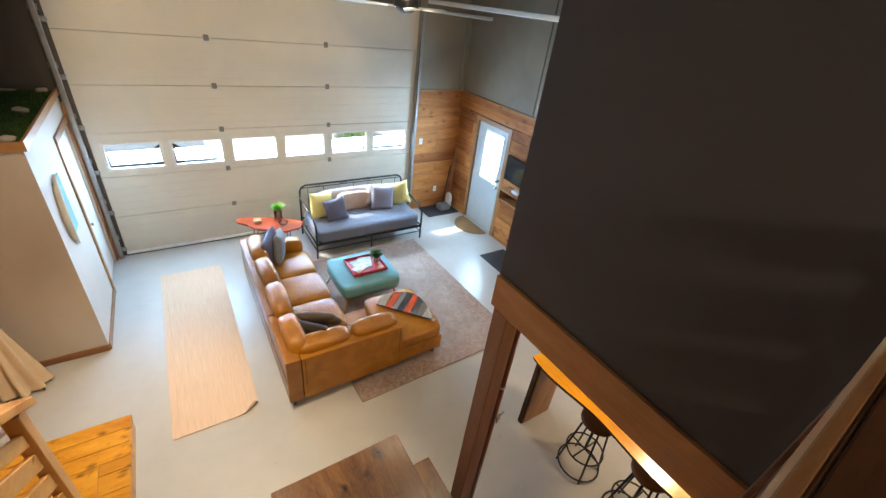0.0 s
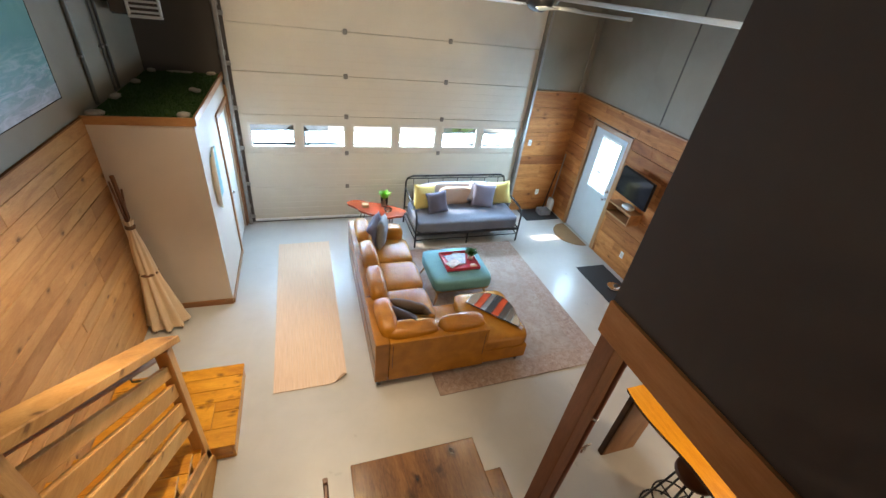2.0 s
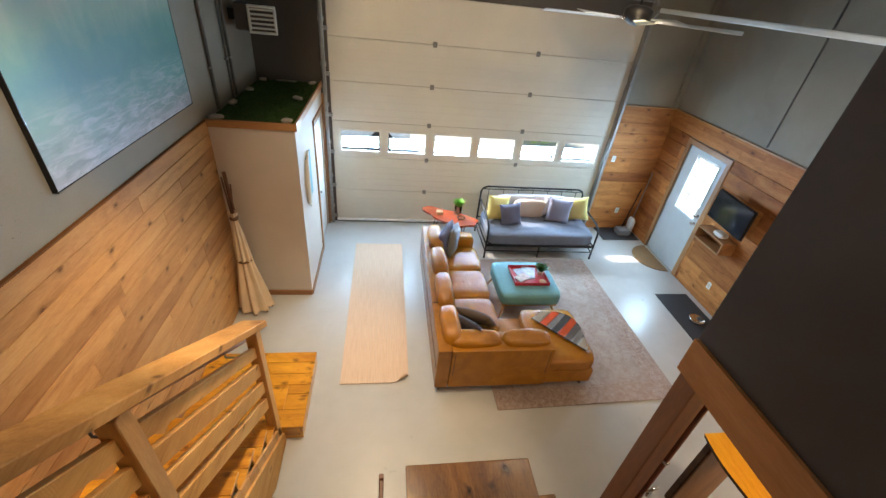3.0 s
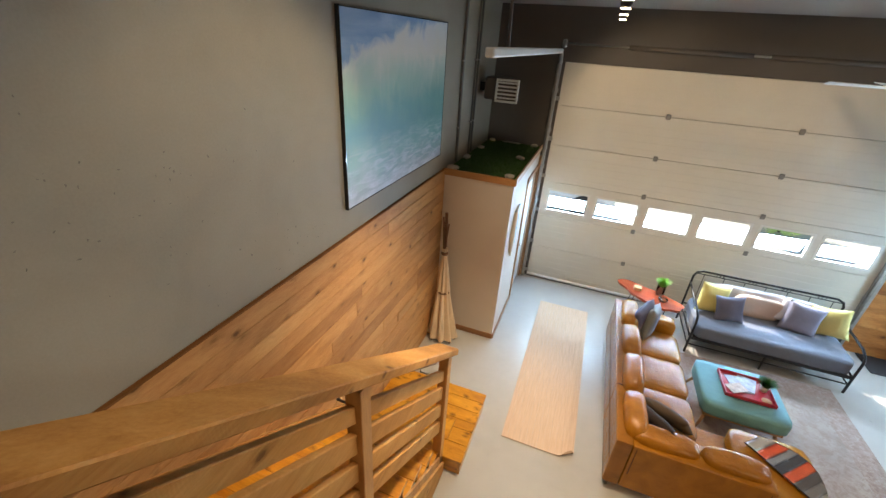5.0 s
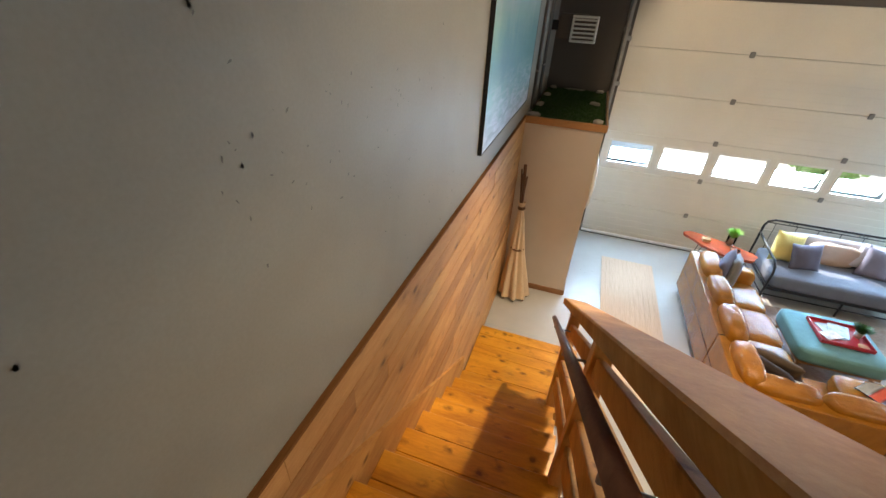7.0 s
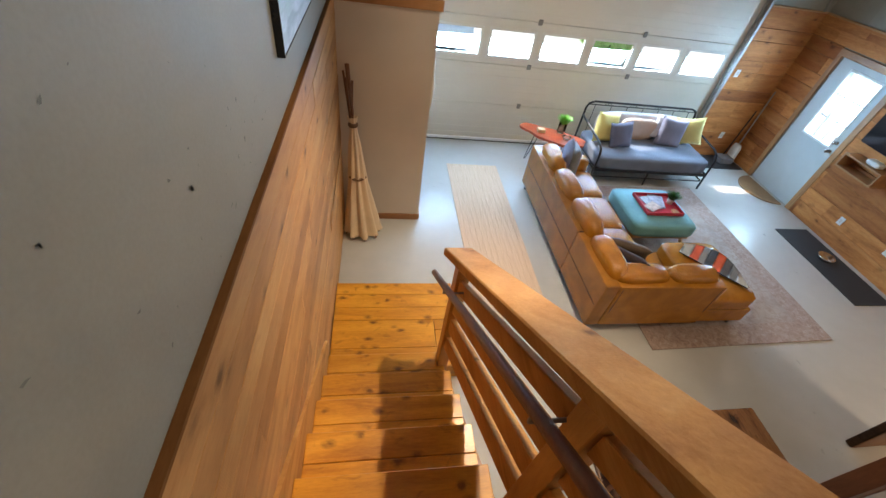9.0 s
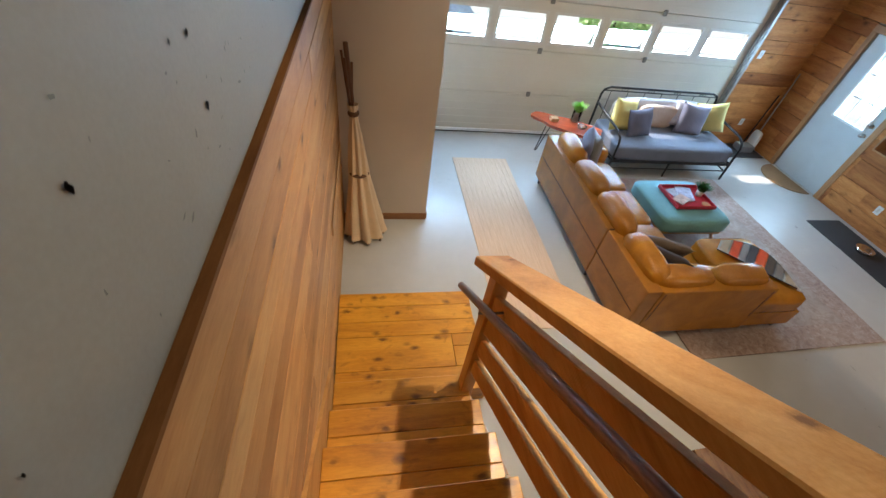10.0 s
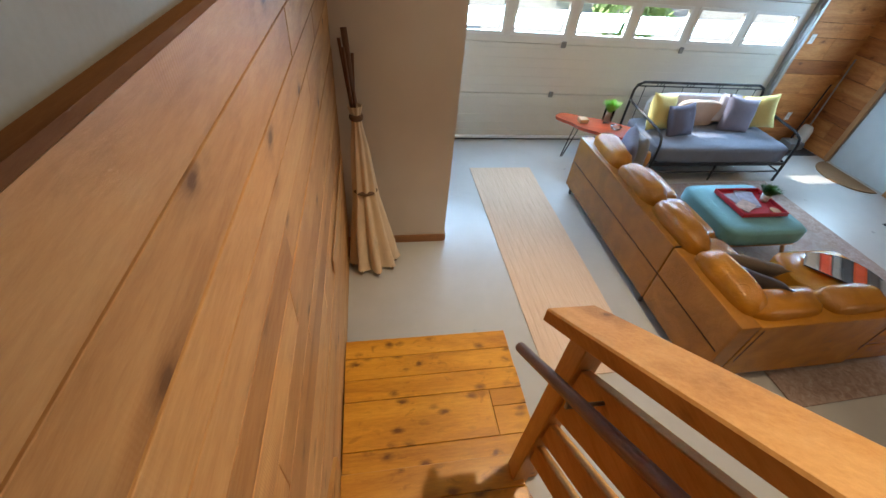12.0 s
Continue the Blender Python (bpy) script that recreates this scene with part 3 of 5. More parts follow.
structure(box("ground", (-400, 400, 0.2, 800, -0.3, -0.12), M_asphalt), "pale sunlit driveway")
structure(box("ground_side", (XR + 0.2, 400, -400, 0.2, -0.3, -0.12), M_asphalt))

# ---- garage door ----
SEC = GZ / 6.06
gd = thing("garage_door", (3.5, 0.03, 0), "off-white sectional steel garage door with a row of six windows", "garage door")
WL = [1.20 + 0.79 * k for k in range(6)]
for s in range(6):
    z0, z1 = 0.035 + s * SEC, 0.035 + (s + 1) * SEC - 0.006
    if s == 2:
        bm = bmesh.new()
        edges = [GX0 - 0.02] + [e for w in WL for e in (w, w + 0.635)] + [GX1 + 0.02]
        for a, b in [(edges[i], edges[i + 1]) for i in range(0, len(edges), 2)]:
            bmesh.ops.create_cube(bm, size=1, matrix=Matrix.Translation(((a + b) / 2, 0, (z0 + z1) / 2)) @ Matrix.Diagonal((b - a, 0.045, z1 - z0, 1)))
        for w in WL:
            for a, b in ((z0, 1.385), (1.73, z1)):
                bmesh.ops.create_cube(bm, size=1, matrix=Matrix.Translation((w + 0.3175, 0, (a + b) / 2)) @ Matrix.Diagonal((0.635, 0.045, b - a, 1)))
        part("door_panel", bm, M_gdoor, gd, "", (0, 0.03, 0))
    else:
        bm = box_bm(GX1 - GX0 + 0.04, 0.045, z1 - z0, 0.003)
        for r in range(5):
            bmesh.ops.create_cube(bm, size=1, matrix=Matrix.Translation((0, -0.024, -(z1 - z0) / 2 + (r + 0.7) * (z1 - z0) / 5.4)) @ Matrix.Diagonal((GX1 - GX0, 0.004, 0.05, 1)))
        part("door_panel", bm, M_gdoor, gd, "", ((GX0 + GX1) / 2, 0.03, (z0 + z1) / 2))
for k, w in enumerate(WL):
    win = box("window_frame", (w - 0.035, w + 0.67, 0.0, 0.008, 1.35, 1.384), M_gframe, gd)
    box("window_frame", (w - 0.035, w + 0.67, 0.0, 0.008, 1.731, 1.765), M_gframe, gd)
    box("window_frame", (w - 0.035, w - 0.001, 0.0, 0.008, 1.384, 1.731), M_gframe, gd)
    box("window_frame", (w + 0.636, w + 0.67, 0.0, 0.008, 1.384, 1.731), M_gframe, gd)
    p = box("pane", (w, w + 0.635, 0.03, 0.034, 1.385, 1.73), M_glass, gd)
    p.visible_shadow = False
for s in range(1, 6):
    for x in (2.66, 4.30):
        box("hinge", (x - 0.032, x + 0.032, -0.016, 0.004, 0.035 + s * SEC - 0.038, 0.035 + s * SEC + 0.038), M_hinge, gd, bev=0.008)
# strips added behind the seams to stop daylight leaking through the gaps
for s in range(1, 7):
    box("seam_light_stop", (GX0, GX1, 0.053, 0.058, 0.035 + s * SEC - 0.03, 0.035 + s * SEC + 0.02), M_hinge, gd)
box("rubber_seal", (GX0, GX1, -0.02, 0.05, 0.003, 0.022), M_rubber, gd)
# near-white colour stands in for the light along the door's foot
box("bottom_rail", (GX0, GX1, -0.035, 0.006, 0.023, 0.062), M_lit_rail, gd, "metal bottom rail of the door, coloured bright for light there", bev=0.006)
for x in (GX0 - 0.035, GX1 + 0.035):
    for s in range(6):
        box("track_roller", (x - 0.03, x + 0.05, -0.05, -0.01, 0.1 + s * SEC, 0.16 + s * SEC), M_galv, gd, bev=0.01)
for name, x, end in (("garage_door_track", 1.0, -4.22), ("garage_door_track", 5.97, -4.2)):
    tr = thing(name, (x, -0.06, 0), "galvanised garage door track on the wall and under the ceiling", "garage door track", "garage door tracks")
    box("vertical_track", (x - 0.025, x + 0.025, -0.09, -0.03, 0.0, 3.72), M_galv, tr, bev=0.006)
    box("horizontal_track", (x - 0.03, x + 0.03, end, -0.22, 3.85, 3.91), M_white, tr, bev=0.01)
    tube("track_bend", [(x, -0.06, 3.70), (x, -0.08, 3.78), (x, -0.14, 3.85), (x, -0.24, 3.88)], 0.03, M_galv, tr)
    box("track_flange", (x - 0.04, x - 0.026, -0.04, -0.002, 0.0, 3.7), M_galv, tr)
    for s in range(6):
        box("track_bracket", (x - 0.05, x + 0.035, -0.035, -0.002, 0.3 + s * 0.6, 0.36 + s * 0.6), M_galv, tr)
    tube("hanger_rod", [(x, end + 0.5, 3.91), (x - 0.02, end + 0.5, ZC)], 0.012, M_dark, tr)
structure(box("trim_garage_left", (0.935, 0.975, -0.05, 0.0, 0, 2.3), M_trim_z))
sp = thing("door_spring_shaft", (3.5, -0.09, 3.98), "dark torsion shaft with springs above the garage door", "garage door spring")
tube("shaft", [(1.0, -0.09, 3.98), (5.95, -0.09, 3.98)], 0.014, M_galv, sp)
for a, b in ((1.9, 3.4), (3.6, 5.0)):
    tube("spring", [(a, -0.09, 3.98), (b, -0.09, 3.98)], 0.032, M_dark, sp, n=12)
for x in (1.02, 5.94):
    lathe("cable_drum", [(0.05, -0.03), (0.06, 0), (0.05, 0.03)], M_galv, sp, "", (x, -0.09, 3.98)).rotation_euler[1] = radians(90)

# ---- entry door ----
ed = thing("entry_door", (XR + 0.03, (DY0 + DY1) / 2, 0), "white half-glazed steel entry door in a fir frame", "door")
ym0, ym1, zm0, zm1 = -1.42, -0.93, 1.03, 1.94
bm = bmesh.new()
for y0, y1, z0, z1 in ((DY0 + 0.01, ym0, 0.01, DZ - 0.01), (ym1, DY1 - 0.01, 0.01, DZ - 0.01), (ym0, ym1, 0.01, zm0), (ym0, ym1, zm1, DZ - 0.01)):
    bmesh.ops.create_cube(bm, size=1, matrix=Matrix.Translation((0, (y0 + y1) / 2, (z0 + z1) / 2)) @ Matrix.Diagonal((0.045, y1 - y0, z1 - z0, 1)))
part("door_leaf", bm, M_door_shaded, ed, "", (XR + 0.035, 0, 0))
for y0, y1, z0, z1 in ((ym0, ym1, zm0 - 0.03, zm0), (ym0, ym1, zm1, zm1 + 0.03), (ym0 - 0.03, ym0, zm0 - 0.03, zm1 + 0.03), (ym1, ym1 + 0.03, zm0 - 0.03, zm1 + 0.03)):
    box("glazing_bead", (XR - 0.0, XR + 0.012, y0, y1, z0, z1), M_white, ed, bev=0.003)
for y in (ym0 + (ym1 - ym0) / 3, ym0 + 2 * (ym1 - ym0) / 3):
    box("muntin", (XR + 0.02, XR + 0.04, y - 0.009, y + 0.009, zm0, zm1), M_white, ed)
for z in (1.33, 1.635):
    box("muntin", (XR + 0.021, XR + 0.039, ym0, ym1, z - 0.009, z + 0.009), M_white, ed)
box("pane", (XR + 0.045, XR + 0.049, ym0, ym1, zm0, zm1), M_glass, ed).visible_shadow = False
for z, n in ((0.98, "door_handle"), (1.12, "deadbolt")):
    lathe(n, [(0.03, 0), (0.03, 0.008), (0.012, 0.012), (0.012, 0.04), (0.026, 0.05), (0.024, 0.07), (0.01, 0.075)], M_chrome, ed, "satin chrome door hardware", (XR + 0.012, DY0 + 0.08, z)).rotation_euler[1] = radians(-90)
for z in (0.25, 1.0, 1.8):
    tube("door_hinge", [(XR - 0.004, DY1 - 0.012, z - 0.045), (XR - 0.004, DY1 - 0.012, z + 0.045)], 0.008, M_chrome, ed)
for n, lim in (("trim_door_jamb", (XR - 0.032, XR, DY0 - 0.09, DY0, 0, DZ)), ("trim_door_jamb", (XR - 0.032, XR, DY1, DY1 + 0.07, 0, DZ))):
    structure(box(n, lim, M_trim_z, bev=0.004))
structure(box("trim_door_head", (XR - 0.034, XR, DY0 - 0.09, DY1 + 0.07, DZ, DZ + 0.09), M_trim_y, bev=0.004))

# ---- outside the windows ----
def car(x, y, rz, color, label):
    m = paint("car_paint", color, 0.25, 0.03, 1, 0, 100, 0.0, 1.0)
    c = thing("parked_car", (x, y, -0.12), label, "car", "parked cars")
    prof = [(-2.2, 0.35), (-2.15, 0.75), (-1.6, 0.85), (-0.9, 0.95), (-0.35, 1.38), (0.9, 1.42), (1.6, 1.0), (2.15, 0.92), (2.2, 0.4)]
    bm = prism_bm(prof, "y", -0.85, 0.85)
    bmesh.ops.bevel(bm, geom=bm.edges[:], offset=0.06, segments=2, affect="EDGES")
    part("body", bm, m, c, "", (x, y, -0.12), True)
    glassp = [(-0.82, 0.97), (-0.34, 1.32), (0.86, 1.36), (1.4, 1.0)]
    part("side_windows", prism_bm(glassp, "y", -0.862, 0.862), M_screen, c, "", (x, y, -0.12))
    for wx in (-1.4, 1.4):
        for wy in (-0.78, 0.78):
            w = lathe("wheel", [(0.1, -0.1), (0.32, -0.1), (0.34, -0.06), (0.34, 0.06), (0.32, 0.1), (0.1, 0.1)], M_rubber, c, "", (x + wx, y + wy, 0.22))
            w.rotation_euler[0] = radians(90)
    c.rotation_euler[2] = radians(rz)


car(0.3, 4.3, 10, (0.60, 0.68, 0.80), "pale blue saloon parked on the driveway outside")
car(-6.5, 12.0, 90, (0.5, 0.52, 0.55), "silver saloon parked further along the driveway")


def shrub(x, y, r, h, seed, label):
    rnd = random.Random(seed)
    s = thing("shrub", (x, y, -0.12), label, "shrub", "shrubs outside")
    tube("trunk", [(x, y, -0.12), (x + 0.05, y, h * 0.4), (x, y + 0.05, h * 0.7)], [0.07, 0.05, 0.02], M_bark, s)
    bm = bmesh.new()
    for _ in range(900):
        d = Vector((rnd.gauss(0, 1), rnd.gauss(0, 1), rnd.gauss(0, 1))).normalized() * rnd.uniform(0.45, 1) ** 0.5
        k = 1 + 0.3 * noise.noise(d * 2 + Vector((seed, 0, 0)))
        p = Vector((d.x * r * k, d.y * r * k, h * 0.55 + d.z * h * 0.45 * k))
        u = Vector((rnd.gauss(0, 1), rnd.gauss(0, 1), rnd.gauss(0, 1))).normalized() * 0.13
        w = u.orthogonal().normalized() * 0.07
        bm.faces.new([bm.verts.new(q) for q in (p - u, p + w, p + u, p - w)])
    part("crown", bm, M_hedge, s, "", (x, y, -0.12))


for k, (x, y) in enumerate([(6.9, 5.6), (-1.3, 7.2), (-4.2, 13), (-1.4, 15), (7.6, 10.5), (9.6, 12), (12, 14), (4.6, 17), (1.5, 18), (-7, 16)]):
    shrub(x, y, (0.9 if k < 2 else 1.3) + 0.2 * (k % 3), (1.3 if k < 2 else 2.4) + 0.4 * (k % 2), k, "leafy green shrub beside the driveway")

# added out of view: the crown blocks sun to the first three windows
shade_tree = thing("tree", (-2.6, 5.6, -0.12), "unseen tall leafy tree added to keep sun off three garage windows", "tree")
tube("trunk", [(-3.6, 5.8, -0.12), (-3.4, 5.7, 3.0), (-2.6, 5.6, 6.0), (-2.0, 5.5, 8.5)], [0.2, 0.16, 0.11, 0.04], M_bark, shade_tree)
rnd = random.Random(77)
bm = bmesh.new()
for _ in range(3800):
    d = Vector((rnd.gauss(0, 1), rnd.gauss(0, 1), rnd.gauss(0, 1))).normalized() * rnd.uniform(0.1, 1) ** 0.45
    k = 1 + 0.25 * noise.noise(d * 2.3)
    p = Vector((d.x * 1.25 * k, d.y * 1.2 * k, 8.8 + d.z * 1.6 * k))
    u = Vector((rnd.gauss(0, 1), rnd.gauss(0, 1), rnd.gauss(0, 1))).normalized() * 0.15
    w = u.orthogonal().normalized() * 0.09
    bm.faces.new([bm.verts.new(q) for q in (p - u, p + w, p + u, p - w)])
part("crown", bm, M_leafm, shade_tree, "", (-2.75, 5.6, -0.12))

# ---- closet ----
CX, CY, CZ = 0.93, -2.135, 2.40
structure(box("closet_wall_front", (0.0, CX, CY, CY + 0.11, 0, CZ), M_drywall), "pale drywall closet wall")
structure(box("closet_wall_side", (CX - 0.11, CX, CY + 0.11, -0.93, 0, CZ), M_drywall))
structure(box("closet_wall_above_door", (CX - 0.11, CX, -0.93, -0.12, 2.08, CZ), M_drywall))
structure(box("closet_wall_end", (CX - 0.11, CX, -0.12, 0.0, 0, CZ), M_drywall))
structure(box("closet_top", (0.0, CX, CY, 0.0, CZ, CZ + 0.03), M_brown_x))
structure(box("baseboard_closet_front", (0.02, CX, CY - 0.016, CY, 0, 0.085), M_trim_x, bev=0.003))
structure(box("baseboard_closet_side", (CX, CX + 0.016, CY, -0.99, 0, 0.085), M_trim_y, bev=0.003))
structure(box("trim_closet_top_front", (0.0, CX + 0.03, CY - 0.022, CY, CZ - 0.01, CZ + 0.075), M_trim_x, bev=0.003), "light fir edge board")
structure(box("trim_closet_top_side", (CX, CX + 0.024, CY, 0.0, CZ - 0.01, CZ + 0.075), M_trim_y, bev=0.003))
cd = thing("closet_door", (CX - 0.03, -0.52, 0), "white flush closet door in a fir frame", "door")
box("door_leaf", (CX - 0.075, CX - 0.03, -0.91, -0.14, 0.01, 2.06), M_white, cd, bev=0.003)
lathe("door_handle", [(0.025, 0), (0.012, 0.01), (0.012, 0.03), (0.025, 0.045), (0.02, 0.06)], M_chrome, cd, "round satin knob", (CX - 0.03, -0.84, 1.0)).rotation_euler[1] = radians(90)
for lim in ((CX, CX + 0.02, -1.0, -0.93, 0, 2.08), (CX, CX + 0.02, -0.12, -0.055, 0, 2.08)):
    structure(box("trim_closet_jamb", lim, M_trim_z, bev=0.003))
structure(box("trim_closet_head", (CX, CX + 0.022, -1.0, -0.055, 2.08, 2.16), M_trim_y, bev=0.003))
turf = tagged(box("turf_mat", (0.03, CX - 0.005, CY + 0.01, -0.06, CZ + 0.031, CZ + 0.05), M_turf), "flat green artificial turf on top of the closet", "turf")
bm = bmesh.new()
rnd = random.Random(5)
for _ in range(9000):
    x, y = rnd.uniform(0.04, CX - 0.01), rnd.uniform(CY + 0.02, -0.07)
    a = rnd.uniform(0, 6.3)
    w = Vector((math.cos(a), math.sin(a), 0)) * 0.004
    p = Vector((x, y, CZ + 0.049))
    tip = p + Vector((rnd.uniform(-0.012, 0.012), rnd.uniform(-0.012, 0.012), rnd.uniform(0.012, 0.028)))
    bm.faces.new([bm.verts.new(q) for q in (p - w, p + w, tip)])
tagged(part("turf_pile", bm, M_turf, None, "", (0, 0, 0)), "short green turf blades", "", "", "stuff")


def stone(x, y, z, s, seed, rz):
    bm = soft_bm(s[0], s[1], s[2], 2.4, 4, 0.25, seed)
    ob = part("stone", bm, M_rock, None, "", (x, y, z + s[2] * 0.42), True)
    ob.rotation_euler[2] = radians(rz)
    tagged(ob, "pale rounded stone holding down the turf on the closet", "stone", "stones on the turf")


for k, (x, y, s, r) in enumerate([(0.10, -2.06, (0.15, 0.1, 0.06), 10), (0.84, -2.05, (0.12, 0.09, 0.06), 40), (0.09, -1.45, (0.13, 0.08, 0.06), 70), (0.10, -0.75, (0.1, 0.08, 0.05), 20),
                                  (0.12, -0.12, (0.1, 0.08, 0.05), 0), (0.83, -0.14, (0.12, 0.08, 0.05), 30), (0.78, -1.05, (0.16, 0.08, 0.05), -40), (0.45, -0.1, (0.3, 0.03, 0.03), 0)]):
    stone(x, y, CZ + 0.05, s, k * 1.7, r)
art = thing("wall_art", (CX + 0.01, -1.72, 1.3), "curved pale wooden wall decoration on the closet side", "wall art")
tube("bow", [(CX + 0.02, -1.62, 1.97), (CX + 0.025, -1.78, 1.85), (CX + 0.03, -1.86, 1.6), (CX + 0.025, -1.82, 1.35), (CX + 0.02, -1.7, 1.22)], [0.012, 0.03, 0.036, 0.03, 0.012], M_cream, art, "")
box("board", (CX + 0.001, CX + 0.012, -1.74, -1.42, 1.3, 1.92), M_teal, art, "faded teal panel", bev=0.004)

# ---- umbrella ----
um = thing("folded_umbrella", (0.23, -2.42, 0), "folded cream canvas garden umbrella leaning in the corner by the closet", "garden umbrella")
bm = bmesh.new()
levels = [(0.05, 0.175), (0.25, 0.150), (0.5, 0.118), (0.72, 0.088), (0.80, 0.083), (0.95, 0.075), (1.15, 0.058), (1.30, 0.036), (1.38, 0.034), (1.44, 0.05)]
rings = []
N = 64
for z, r in levels:
    f = max(0, (1.3 - z)) / 1.3
    cx, cy = 0.25 - 0.09 * z / 1.4, -2.44 + 0.11 * z / 1.4
    ring = []
    for k in range(N):
        a = 2 * math.pi * k / N
        fold = 1 + (0.26 * f + 0.10) * math.sin(8 * a + 1.1 * math.sin(3 * z)) + 0.05 * math.sin(3 * a + z * 4)
        ring.append(bm.verts.new((cx - 0.25 + r * fold * math.cos(a), cy + 2.42 + r * fold * math.sin(a) * 0.8, z + (0.02 * math.sin(8 * a) if z < 0.1 else 0))))
    rings.append(ring)
for a, b in zip(rings, rings[1:]):
    for k in range(N):
        bm.faces.new((a[k], a[(k + 1) % N], b[(k + 1) % N], b[k]))
part("canopy", bm, M_canvas, um, "", (0.25, -2.42, 0), True)
tube("pole", [(0.27, -2.46, 0.0), (0.115, -2.22, 1.90)], 0.021, M_brown_z, um, "brown wooden pole", 10)
for dx, dy, h in ((-0.05, 0.02, 1.84), (-0.025, -0.03, 1.8), (0.03, 0.03, 1.75)):
    tube("rib", [(0.15, -2.33, 1.30), (0.13 + dx, -2.25 + dy, h)], 0.011, M_brown_z, um)
lathe("tie", [(0.043, -0.02), (0.05, -0.008), (0.05, 0.008), (0.043, 0.02)], M_cord, um, "", (0.163, -2.33, 1.36))
lathe("tie", [(0.088, -0.012), (0.098, 0), (0.088, 0.012)], M_cord, um, "", (0.20, -2.37, 0.78))
for k in range(8):
    a = 2 * math.pi * (k + 0.2) / 8
    tube("rib_tip", [(0.25 + 0.19 * math.cos(a), -2.44 + 0.155 * math.sin(a), 0.03), (0.25 + 0.19 * math.cos(a), -2.44 + 0.155 * math.sin(a), 0.075)], 0.012, M_cord, um)

# ---- sea painting, heater, conduits on the left wall ----
pt = thing("sea_painting", (0.02, -3.37, 2.70), "large unframed canvas of a breaking turquoise wave on the grey wall", "painting")
box("canvas", (0.006, 0.030, -4.36, -2.38, 2.70, 4.08), M_wave, pt)
for lim in ((0.0, 0.032, -4.366, -4.36, 2.69, 4.09), (0.0, 0.032, -2.38, -2.374, 2.69, 4.09), (0.0, 0.032, -4.36, -2.38, 4.08, 4.086), (0.0, 0.032, -4.36, -2.38, 2.694, 2.70)):
    box("edge_strip", lim, M_screen, pt)
ht = thing("unit_heater", (0.35, -0.75, 3.2), "white louvred unit heater hung on the wall by the garage door", "heater")
box("body", (0.10, 0.46, -0.92, -0.62, 3.20, 3.50), M_dark, ht, "dark heater casing", bev=0.02)
for lim in ((0.27, 0.60, -0.96, -0.93, 3.46, 3.49), (0.27, 0.60, -0.96, -0.93, 3.18, 3.21), (0.27, 0.30, -0.96, -0.93, 3.21, 3.46), (0.57, 0.60, -0.96, -0.93, 3.21, 3.46)):
    box("grille_frame", lim, M_white, ht, "white grille frame", bev=0.008)
for k in range(5):
    o = box("louvre", (0.30, 0.57, -0.955, -0.935, 3.232 + 0.05 * k, 3.25 + 0.05 * k), M_white, ht)
    o.rotation_euler[0] = radians(-25)
box("mount", (0.0, 0.11, -0.8, -0.72, 3.3, 3.42), M_black, ht, "black wall bracket")
box("duct", (0.285, 0.585, -0.93, -0.90, 3.2, 3.47), M_dark, ht)
for k, (y, r) in enumerate(((-1.06, 0.016), (-1.18, 0.012), (-1.72, 0.02))):
    c = thing("conduit", (0.02, y, 2.46), "grey painted conduit running up the wall above the closet", "conduit", "conduits on the wall")
    tube("pipe", [(0.02, y, 2.46), (0.02, y, ZC - 0.05), (0.06, y, ZC - 0.02), (0.4, y, ZC - 0.02)], r, M_conduit, c)
    for z in (2.9, 3.7):
        box("pipe_clip", (0.0, 0.035, y - 0.03, y + 0.03, z, z + 0.02), M_galv, c)
HOLES = ((-6.49, 3.744, .022), (-6.505, 3.64, .018), (-6.54, 3.695, .022), (-6.48, 3.69, .012), (-5.71, 3.372, .011), (-4.89, 3.394, .009), (-6.117, 3.70, .011), (-6.12, 3.647, .009), (-6.125, 3.431, .010), (-6.52, 3.38, .016), (-5.71, 2.947, .010),
         (-6.936, 3.218, .014), (-6.075, 3.398, .014), (-6.43, 3.40, .014), (-6.475, 3.348, .016), (-6.541, 3.313, .011), (-5.671, 3.346, .016), (-6.469, 3.087, .016), (-6.072, 3.181, .012), (-6.071, 2.923, .010), (-5.79, 3.244, .012),
         (-5.335, 2.757, .022), (-4.947, 2.659, .024), (-4.945, 2.781, .020), (-5.32, 2.529, .008), (-5.02, 2.79, .012), (-4.78, 2.70, .010), (-5.55, 2.62, .007), (-6.60, 3.84, .02), (-6.56, 3.87, .016), (-6.64, 3.89, .012))
for k, (y, z, r) in enumerate(HOLES):
    bm = bmesh.new()
    bmesh.ops.create_circle(bm, cap_ends=True, segments=11, radius=r * 0.3)
    for v in bm.verts:
        v.co = Vector((0, v.co.x * (0.7 + 0.9 * noise.noise(v.co * 150 + Vector((0, k, 0)))), v.co.y * (1.2 + 1.1 * noise.noise(v.co * 130 + Vector((k, 0, 0))))))
    bmesh.ops.solidify(bm, geom=bm.faces[:], thickness=0.002)
    structure(part("screw_hole", bm, M_hole, None, "", (0.003, y, z)), "", "screw holes")
structure(part("wall_plug", box_bm(0.005, 0.018, 0.042, 0.002), M_patch, None, "", (0.003, -6.505, 3.70)), "pale patch of filler on the grey wall")
rnd = random.Random(31)
bm = bmesh.new()
